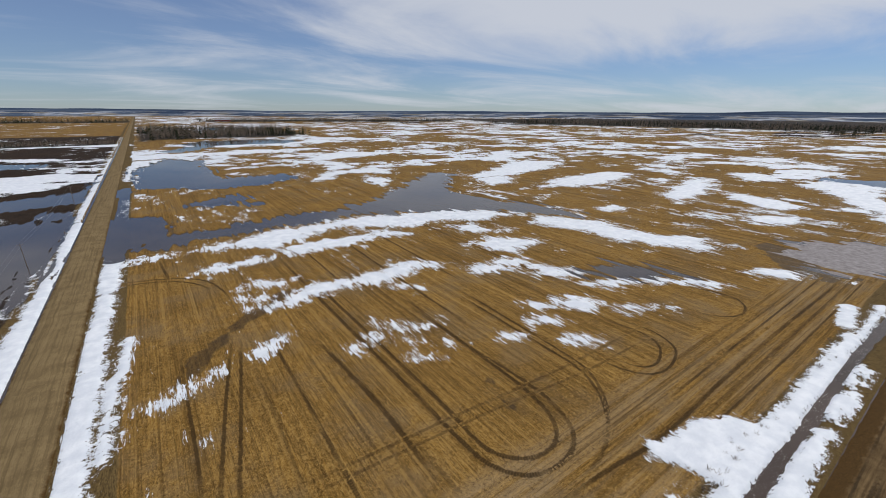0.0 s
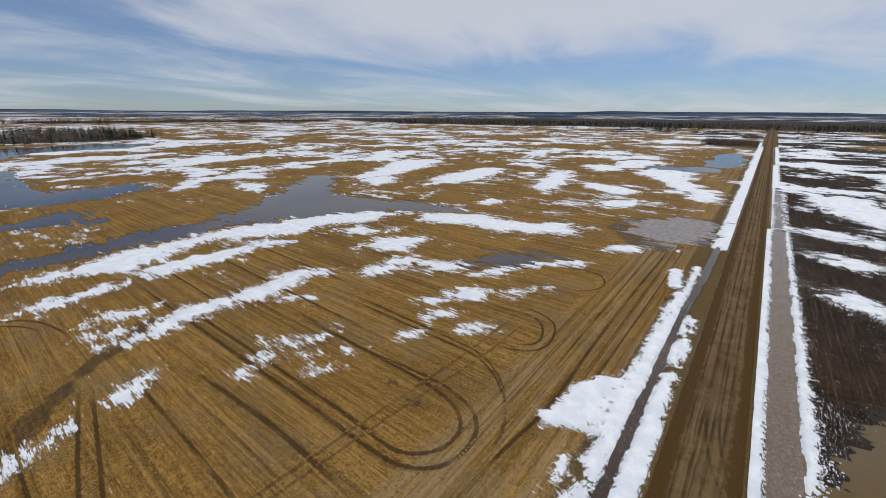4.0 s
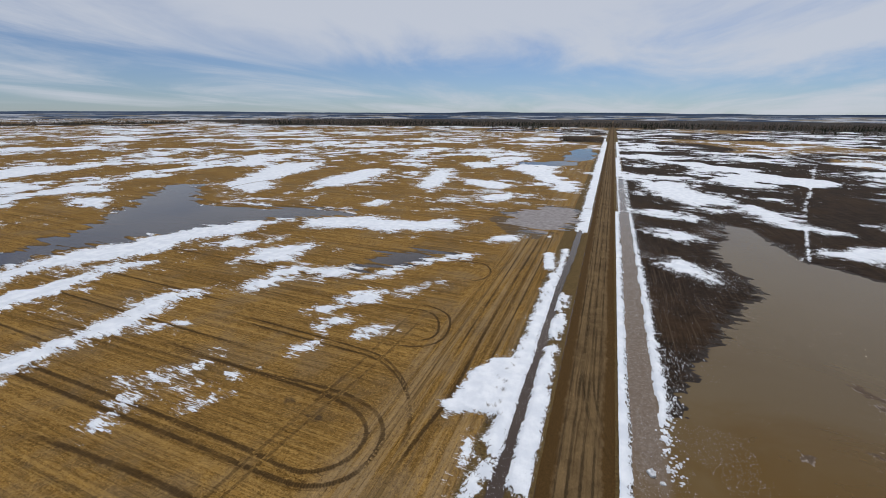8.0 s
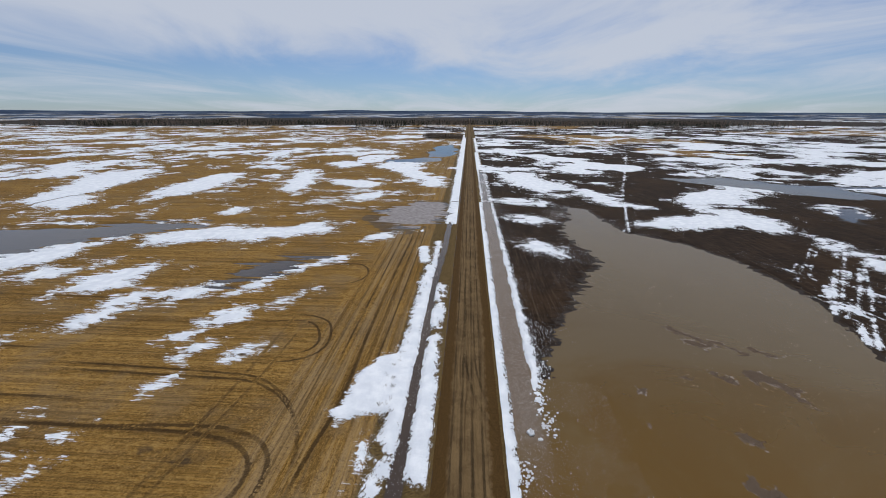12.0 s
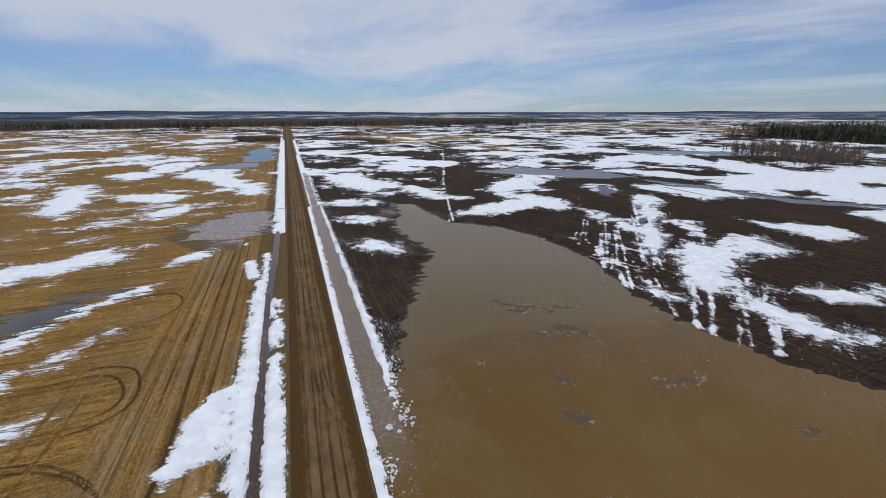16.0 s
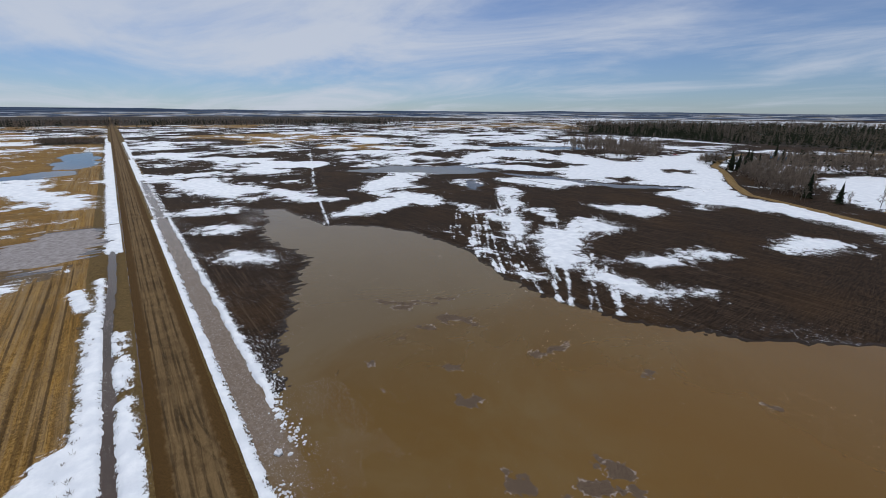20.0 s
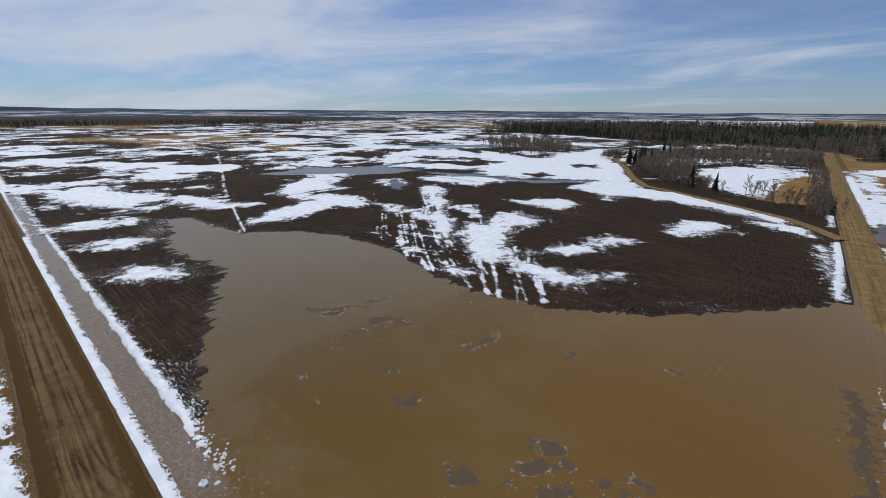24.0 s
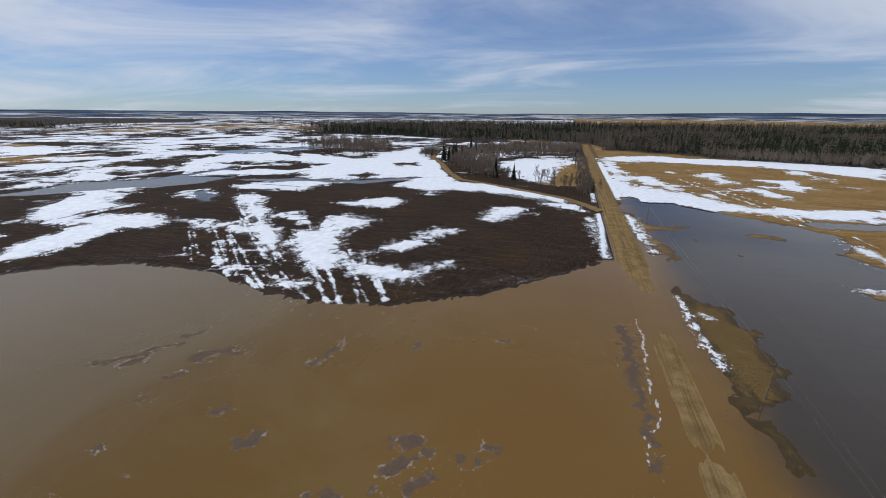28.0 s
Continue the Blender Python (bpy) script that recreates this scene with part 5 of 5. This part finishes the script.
RUTS_FIELD = [
    ([(21, 75), (21.9, 64), (22.9, 47), (22.1, 30)], 0.8), ([(13.8, 80), (13.7, 56), (13.3, 41), (13.2, 28)], 0.6),
    ([(-1.6, 84), (-1.8, 69), (-1.7, 56), (-2.2, 40)], 0.45), ([(7.6, 84), (3.7, 66), (-0.2, 45), (-1.5, 36)], 0.5), ([(9, 83), (4.7, 59), (1.7, 44), (0.5, 36)], 0.5),
    ([(-2.8, 147), (-1, 124)], 0.6), ([(-16, 131), (-2, 128), (7, 121), (10, 110), (10.4, 100)], 0.5), ([(-16, 129), (-2, 126), (5, 119), (8, 110)], 0.5),
    ([(52, 140), (51, 100), (50.4, 60)], 0.6), ([(66, 150), (65, 110), (64, 80)], 0.6), ([(37, 140), (36.5, 90)], 0.5), ([(88, 200), (87, 120), (86, 60)], 0.7), ([(120, 230), (119, 150)], 0.8),
    ([(100, 190), (140, 110), (152, 60)], 0.9),
]


# older, paler tracks
OLD_RUTS = [
    ([(4, 41), (14, 40.3), (29, 39.6), (41, 38.7), (57, 37.7), (85, 37.8)], 0.55), ([(6, 39), (16, 38.5), (30.4, 37.5), (41, 36.7), (56, 34.7), (78, 34.4)], 0.45),
    ([(40, 120), (41, 80), (40.5, 52)], 0.45), ([(42.2, 120), (43, 80), (42.5, 55)], 0.45), ([(60, 17.6), (100, 17.4), (160, 17.6)], 0.5), ([(30, 24), (62, 24.6), (110, 24.8), (150, 25.4)], 0.4),
    ([(18, 70), (18.4, 50), (18, 34)], 0.4), ([(9, 70), (8.6, 48), (8, 34)], 0.4), ([(74, 140), (73, 100), (72, 60)], 0.5), ([(150, 180), (149, 120)], 0.7), ([(148, 200), (147, 130)], 0.7),
]


def build_ruts():
    for path, half, depth in [(p, h, 1.0) for p, h in RUTS_LOOPS + RUTS_OUTER_LOOPS + RUTS_HEADLAND + RUTS_FIELD] + [(p, h, 0.55) for p, h in OLD_RUTS]:
        X, Y, Z, F, A, L = ribbon(bend(path), half * 0.95, 0.0, 0.5, 7, 0.0, 0.0)
        Z = land(X, Y) + 0.045
        tagged(new("wheel_rut", mesh_of("wheel_rut", np.stack([X, Y, Z], 1), F, RUT, True, across=A, along=L, fade=depth * np.clip(np.minimum(L, L.max() - L) / 9.0, 0, 1))), "dark wheel rut pressed into the tan stubble", "wheel track", "wheel ruts in the stubble")


build_ruts()

ROAD_MARKS = [
    ([(20, -0.5), (120, -0.6), (300, -0.7), (600, -0.8)], 0.32), ([(20, -2.1), (120, -2.0), (300, -2.1), (600, -2.2)], 0.32), ([(20, -3.5), (200, -3.6), (420, -3.5)], 0.25), ([(20, 0.9), (200, 0.7), (420, 0.8)], 0.22),
    ([(90, -0.9), (66, -0.9), (61, -1.3), (55, -2.3), (50.5, -4.0), (46.5, -6.0)], 0.28), ([(86, -2.6), (66, -2.6), (60, -3.0), (55, -4.0), (51, -5.2), (48.5, -6.1)], 0.28),
]


def build_road_marks():
    for path, half in ROAD_MARKS:
        X, Y, Z, F, A, L = ribbon(bend(path), half, 0.0, 1.0, 5, 0.0, 0.0)
        across = (Y + 1.6) / 4.75
        Z = -0.12 + 0.45 * np.clip(1 - across**4, 0, 1) + 0.075
        fade = np.clip(np.minimum(L, L.max() - L) / 6.0, 0, 1)
        tagged(new("wheel_mark", mesh_of("wheel_mark", np.stack([X, Y, Z], 1), F, SKID, True, across=A, fade=fade)), "dark damp wheel mark along the gravel road", "wheel track", "wheel marks on the road")


build_road_marks()

# ---- ice on the meltwater ----


def floating(name, label, mat, x0, x1, y0, y1, field, step=0.35, lift=0.02):
    """A thin sheet with a ragged edge that floats on the water wherever field(x, y) is positive."""
    X, Y, F = sheet(np.arange(x0, x1, step), np.arange(y0, y1, step))
    s = field(X, Y)
    Z = WATER_Z + np.clip(s * 0.08, -0.03, lift) + 0.008 * fbm(X, Y, 0.8, 2, 87)
    V, F2, at = trimmed(np.stack([X, Y, Z], 1), F, (s[F] > -0.1).any(1))
    if len(F2):
        tagged(new(name, mesh_of(name, V, F2, mat, True)), label, "ice", "", "stuff")


CRUSTS = [(80.8, -43.7, 77.7, -46.4, 0.35), (78.4, -46.8, 72.5, -51.4, 0.35), (74.6, -51.7, 71.3, -54.6, 0.4), (72.7, -57.3, 70.4, -60.7, 0.3), (64.8, -52.5, 60.6, -55.3, 0.9), (65.8, -51.3, 61.6, -51, 0.5), (72, -48.4, 75.7, -46.1, 0.4), (58.8, -54.9, 56.2, -56.2, 0.4), (63.4, -45.3, 62, -47.3, 0.5), (41.9, -56.6, 40.6, -59.4, 0.6), (41.1, -60.3, 40.3, -64.2, 0.45)]
CRUSTS_NEAR = [(62.4, -39.5, 62, -40.1, 0.3), (49.1, -41.3, 47.9, -42.5, 0.4), (58.7, -30.7, 58.5, -31.2, 0.25), (51, -26.8, 50.6, -27.3, 0.35), (40.4, -37.1, 39, -38.8, 1), (20, -43.4, 16.9, -44.3, 0.8), (18.8, -38.9, 16.9, -40.5, 1), (15.6, -42.1, 15.1, -43.1, 0.8), (15, -37.8, 13.1, -39.3, 0.8), (10.1, -43.7, 7.7, -44.1, 0.4), (7, -46.7, 5.4, -46.9, 0.3), (25.4, -32.1, 23.8, -33.4, 1), (19.7, -35.8, 19.3, -36.3, 0.25), (25.5, -66.6, 25.7, -68.8, 0.3), (9.5, -74, 9, -74.9, 0.3)]
SLUSH_EDGE = [(-18.2, -93.4, -18.3, -82.1, 0.45), (-18.3, -82.1, -17.2, -72.6, 0.45), (-17.2, -72.6, -17.4, -66.7, 0.45), (-17.4, -66.7, -17.4, -61.5, 0.45), (-17.4, -61.5, -16.5, -57.7, 0.45), (-16.5, -57.7, -14.5, -55.5, 0.45), (-14.5, -55.5, -14.4, -51.7, 0.45), (-14.4, -51.7, -14.3, -48.8, 0.45)]
GREY_SHELF = [(-15.1, -88.3, -15.3, -78.8, 2), (-15.3, -78.8, -14.9, -69.9, 1.8), (-14.9, -69.9, -15.1, -62.9, 1.2), (-15.1, -62.9, -15, -58.1, 1.3), (-15, -58.1, -15.2, -54, 1), (-15.2, -54, -15.2, -49.3, 1.1)]
def crust_field(x, y):
    return strokes(x, y, CRUSTS + CRUSTS_NEAR, 8)[0] * 0.8 + fbm(x, y, 1.5, 5, 101, 0.75) * 1.3 + 0.12


def shelf_field(x, y):
    return strokes(x, y, GREY_SHELF, 8)[0] + fbm(x, y, 2.0, 5, 103, 0.8) * 2.8 - 0.5


def rim_field(x, y):
    """A thin wandering line along the edge of the shelf, with frayed branches."""
    line = strokes(x + fbm(x, y, 5, 5, 105, 0.7) * 0.9, y, SLUSH_EDGE, 6)[0] - 0.33
    return line + fbm(x, y, 0.8, 3, 106, 0.75) * 0.22


floating("ice_crust", "thin silty ice crusts adrift on the brown pond", CRUST, -6, 92, -76, -28, crust_field, 0.25)
floating("ice_crust_rim", "pale frozen rims round thin silty ice crusts", RIM_ICE, -6, 92, -76, -28, lambda x, y: 0.09 + fbm(x, y, 1.1, 2, 108) * 0.16 - np.abs(crust_field(x, y) - 0.05), 0.16, 0.03)
floating("ice_shelf", "grey silty ice shelf beside the flooded road", CRUST, -20, -6, -98, -40, shelf_field, 0.25)
floating("ice_shelf_rim", "pale frozen rims on a silty ice shelf", RIM_ICE, -20, -6, -98, -40, lambda x, y: 0.07 + fbm(x, y, 1.3, 2, 109) * 0.16 - np.abs(shelf_field(x, y) - 0.05), 0.16, 0.03)
floating("ice_rim", "jagged white ice rim beside the flooded road", DIRTY_ICE, -21, -8, -98, -40, rim_field, 0.14, 0.05)
floating("slush_field", "grey slush over the flooded corner of the stubble", ICE, 150, 206, 4, 56, lambda x, y: inside(x, y, FLOOD_OUTLINES_EAST[1]) + fbm(x, y * 0.3, 3, 4, 107, 0.65) * 5.0 - 0.5, 0.5, 0.04)


def ice_chunk_mesh(seed):
    bm = bmesh.new()
    bmesh.ops.create_icosphere(bm, subdivisions=2, radius=1.0)
    r = random.Random(seed)
    for v in bm.verts:
        n = noise.noise(v.co * 1.6 + Vector((seed * 3.1, 0, 0)))
        v.co = Vector((v.co.x * 1.25, v.co.y, v.co.z * 0.62)) * (0.85 + 0.4 * n + r.uniform(-0.06, 0.06))
    me = bpy.data.meshes.new("ice_chunk")
    bm.to_mesh(me)
    bm.free()
    me.materials.append(CLEAN_ICE)
    return me


CHUNKS = [ice_chunk_mesh(i) for i in range(4)]


def ice_chunk(x, y, size, k, flat=1.0):
    ob = tagged(new("ice_chunk", CHUNKS[k % 4]), "rough grey-white chunk of ice grounded at the water's edge", "ice", "ice chunks at the pond's edge")
    ob.matrix_basis = Matrix.Translation((x, y, WATER_Z + 0.12 * size)) @ Matrix.Rotation(k * 1.7, 4, "Z") @ Matrix.Diagonal((size, size, size * flat, 1))


ice_chunk(47.8, -10.6, 0.62, 0, 1.1)
ice_chunk(46.6, -11.8, 0.38, 1, 0.5)
for i in range(70):
    t = rng.random()
    ice_chunk(50.5 + 16 * t + rng.gauss(0, 0.5), -12.9 - 2.6 * t + rng.gauss(0, 0.7), rng.uniform(0.06, 0.24), i, 0.6)
for i in range(45):
    ice_chunk(rng.gauss(49.0, 1.4), rng.gauss(-13.8, 0.7), rng.uniform(0.06, 0.26), i, 0.4)
for i in range(40):
    ice_chunk(rng.gauss(40.5, 1.6), rng.gauss(-8.9, 0.55), rng.uniform(0.06, 0.26), i, 0.5)


def ice_chips(name, label, spots, seed):
    r = np.random.RandomState(seed)
    n = len(spots)
    size = r.uniform(0.014, 0.048, n) * (1 + 1.2 * (r.uniform(size=n) > 0.93))
    turn = r.uniform(0, 6.283, n)
    V, F = np.zeros((n, 4, 3)), np.arange(n * 4).reshape(n, 4)
    for c in range(4):
        a = turn + c * 1.5708 + r.uniform(-0.4, 0.4, n)
        V[:, c, 0], V[:, c, 1] = spots[:, 0] + size * np.cos(a), spots[:, 1] + size * np.sin(a)
        V[:, c, 2] = WATER_Z + 0.015
    tagged(new(name, mesh_of(name, V.reshape(-1, 3), F, DIRTY_ICE)), label, "ice", "", "stuff")


def chip_spots(n, x0, x1, y0, y1, seed, clump=0.0):
    r = np.random.RandomState(seed)
    p = np.stack([r.uniform(x0, x1, n), r.uniform(y0, y1, n)], 1)
    keep = (fbm(p[:, 0], p[:, 1], 7, 3, seed) > clump) & (land(p[:, 0], p[:, 1]) < WATER_Z)
    return p[keep]


ice_chips("ice_chips_ditch", "white chips of ice drifting in the roadside ditch", chip_spots(5000, 34, 160, -12.4, -8.4, 201, -0.5), 1)
ice_chips("ice_chips_pond", "tiny white chips of ice scattered on the brown pond", chip_spots(13000, -14, 110, -84, -11, 203, -0.1), 2)
ice_chips("ice_chips_inlet", "dense white chips of ice at the mouth of the ditch", chip_spots(3500, 36, 60, -24, -9, 205, -0.3), 3)
ice_chips("ice_chips_north_ditch", "white chips of ice drifting in the narrow ditch", chip_spots(2500, 30, 110, 5.8, 9.2, 207, 0.0), 4)


# ---- dead weeds along the ditch ----


def weed(x, y, h, seed):
    r = random.Random(seed)
    V, F = [], []
    for _ in range(9):
        t = r.uniform(0, 6.28)
        prism(V, F, (r.uniform(-0.1, 0.1), r.uniform(-0.1, 0.1), -0.05), (math.cos(t) * h * 0.45, math.sin(t) * h * 0.45, h * r.uniform(0.6, 1.0)), 0.02, 0.012)
    ob = tagged(new("weed_clump", mesh_of("weed_clump", V, F, TWIGS)), "dead brown weed stalks poking through the snow bank", "weeds", "weeds along the ditch")
    ob.matrix_basis = Matrix.Translation((x, y, 0.1))


for i in range(46):
    x = 44 + 75 * rng.random() ** 1.3
    weed(x, 11.6 + rng.gauss(0, 0.7), rng.uniform(0.5, 1.1), i)


# ---- far buildings ----


def house(kind, x, y, w, d, h, rise, turn, wall_mat, roof_mat, label, windows=3):
    thing = tagged(new(kind), label, "house" if kind == "farmhouse" else "barn")
    V = [(sx * w / 2, sy * d / 2, z) for z in (-0.3, h) for sx, sy in ((-1, -1), (1, -1), (1, 1), (-1, 1))] + [(-w / 2, 0, h + rise), (w / 2, 0, h + rise)]
    part("wall", mesh_of("wall", V, [(0, 1, 5, 4), (1, 2, 6, 5), (2, 3, 7, 6), (3, 0, 4, 7), (4, 7, 8, 8), (5, 9, 6, 6)], wall_mat), thing)
    e, o = 0.4, 0.15
    R = []
    for sy in (-1, 1):
        for z in (0, o):
            R += [(-w / 2 - e, sy * (d / 2 + e), h - e * rise / (d / 2) + z), (w / 2 + e, sy * (d / 2 + e), h - e * rise / (d / 2) + z), (w / 2 + e, 0, h + rise + z), (-w / 2 - e, 0, h + rise + z)]
    quads = []
    for b in (0, 8):
        quads += [(b, b + 1, b + 2, b + 3), (b + 4, b + 5, b + 6, b + 7), (b, b + 1, b + 5, b + 4), (b + 1, b + 2, b + 6, b + 5), (b + 3, b, b + 4, b + 7)]
    part("roof", mesh_of("roof", R, quads, roof_mat), thing)
    for i in range(windows):
        for sy in (-1, 1):
            cx = -w / 2 + w * (i + 0.5) / windows
            B = [(cx + a * 0.55, sy * (d / 2 + b), z) for b in (0.0, 0.06) for a, z in ((-1, h * 0.4), (1, h * 0.4), (1, h * 0.75), (-1, h * 0.75))]
            Q = [(0, 1, 2, 3), (4, 5, 6, 7), (0, 1, 5, 4), (1, 2, 6, 5), (2, 3, 7, 6), (3, 0, 4, 7)]
            if i == windows - 1 and sy == 1:
                B = [(px, py, 0.0 if z < h * 0.5 else h * 0.72) for px, py, z in B]
                part("door", mesh_of("door", B, Q, DARK_GLASS), thing, "dark plank door")
            else:
                frame_part = part("window", mesh_of("window", B, Q, WHITE_SIDING), thing)
                P = [(cx + (px - cx) * 0.84, py + sy * (0.03 if abs(py) > d / 2 + 0.03 else 0.0), h * 0.575 + (pz - h * 0.575) * 0.86) for px, py, pz in B]
                part("pane", mesh_of("pane", P, Q, DARK_GLASS), frame_part, "dark glass pane")
    thing.matrix_basis = Matrix.Translation((x, y, 0)) @ Matrix.Rotation(radians(turn), 4, "Z")


WHITE_SIDING = plain("white_siding", (0.62, 0.63, 0.64), (0.75, 0.75, 0.75), 2.0)
BLUE_SIDING = plain("blue_siding", (0.08, 0.16, 0.24), (0.12, 0.22, 0.30), 2.0)
GREY_TIN = plain("grey_tin", (0.25, 0.26, 0.27), (0.36, 0.37, 0.38), 1.5, 0.5, 0.4)
DARK_GLASS = plain("dark_glass", (0.02, 0.025, 0.03), (0.04, 0.045, 0.05), 2.0, 0.15)
house("barn", 114, -520, 18, 10, 4, 3, 10, BLUE_SIDING, GREY_TIN, "blue-walled barn with a grey tin roof among trees")
house("barn", 157, -471, 16, 10, 3.5, 3, 20, GREY_TIN, GREY_TIN, "long low grey tin shed on the snow", 4)
house("farmhouse", 17, -610, 14, 9, 3.5, 3, 0, WHITE_SIDING, GREY_TIN, "small pale farmhouse at the forest edge")
house("farmhouse", 122, 985, 22, 12, 6, 4, 5, WHITE_SIDING, BLUE_SIDING, "white two-storey farmhouse with a blue roof")
house("barn", 100, 1000, 16, 10, 5, 3, -10, WHITE_SIDING, GREY_TIN, "white barn beside the far farmhouse")
house("barn", 300, 2060, 60, 16, 6, 4, 0, plain("red_siding", (0.20, 0.05, 0.04), (0.28, 0.08, 0.06), 2.0), GREY_TIN, "long red barn on the far plain", 5)


# ---- a pickup by the far shed ----


def pickup(x, y, turn):
    truck = tagged(new("pickup_truck"), "small red pickup truck parked on snow by a shed", "truck")

    def box(x0, x1, y0, y1, z0, z1, inset=0.0):
        V = [(x0, y0, z0), (x1, y0, z0), (x1, y1, z0), (x0, y1, z0), (x0 + inset, y0 + inset * 0.6, z1), (x1 - inset, y0 + inset * 0.6, z1), (x1 - inset, y1 - inset * 0.6, z1), (x0 + inset, y1 - inset * 0.6, z1)]
        return V, [(0, 1, 2, 3), (4, 5, 6, 7), (0, 1, 5, 4), (1, 2, 6, 5), (2, 3, 7, 6), (3, 0, 4, 7)]

    red = plain("red_paint", (0.30, 0.02, 0.02), (0.38, 0.03, 0.03), 3.0, 0.3)
    part("body", mesh_of("body", *box(-2.7, 2.7, -0.95, 0.95, 0.45, 1.15, 0.08), red), truck)
    part("cabin", mesh_of("cabin", *box(-0.9, 1.3, -0.88, 0.88, 1.13, 1.85, 0.28), red), truck)
    part("windscreen", mesh_of("windscreen", *box(0.95, 1.32, -0.75, 0.75, 1.2, 1.7, 0.1), DARK_GLASS), truck)
    tyre = plain("tyre_rubber", (0.02, 0.02, 0.02), (0.04, 0.04, 0.04), 8.0)
    for wx in (-1.7, 1.7):
        for wy in (-0.95, 0.80):
            V, F = [], []
            prism(V, F, (wx, wy, 0.38), (wx, wy + 0.2, 0.38), 0.38, 0.38, 12)
            wheel = part("wheel", mesh_of("wheel", V, F, tyre), truck)
            V, F = [], []
            prism(V, F, (wx, wy - 0.01, 0.38), (wx, wy + 0.21, 0.38), 0.2, 0.2, 10)
            V += [(wx, wy - 0.01, 0.38), (wx, wy + 0.21, 0.38)]
            F += [(i, (i + 1) % 10, 20, 20) for i in range(10)] + [(10 + i, 10 + (i + 1) % 10, 21, 21) for i in range(10)]
            part("rim", mesh_of("rim", V, F, STEEL), wheel, "steel wheel rim")
    truck.matrix_basis = Matrix.Translation((x, y, 0.1)) @ Matrix.Rotation(radians(turn), 4, "Z")


pickup(197, -478, 25)
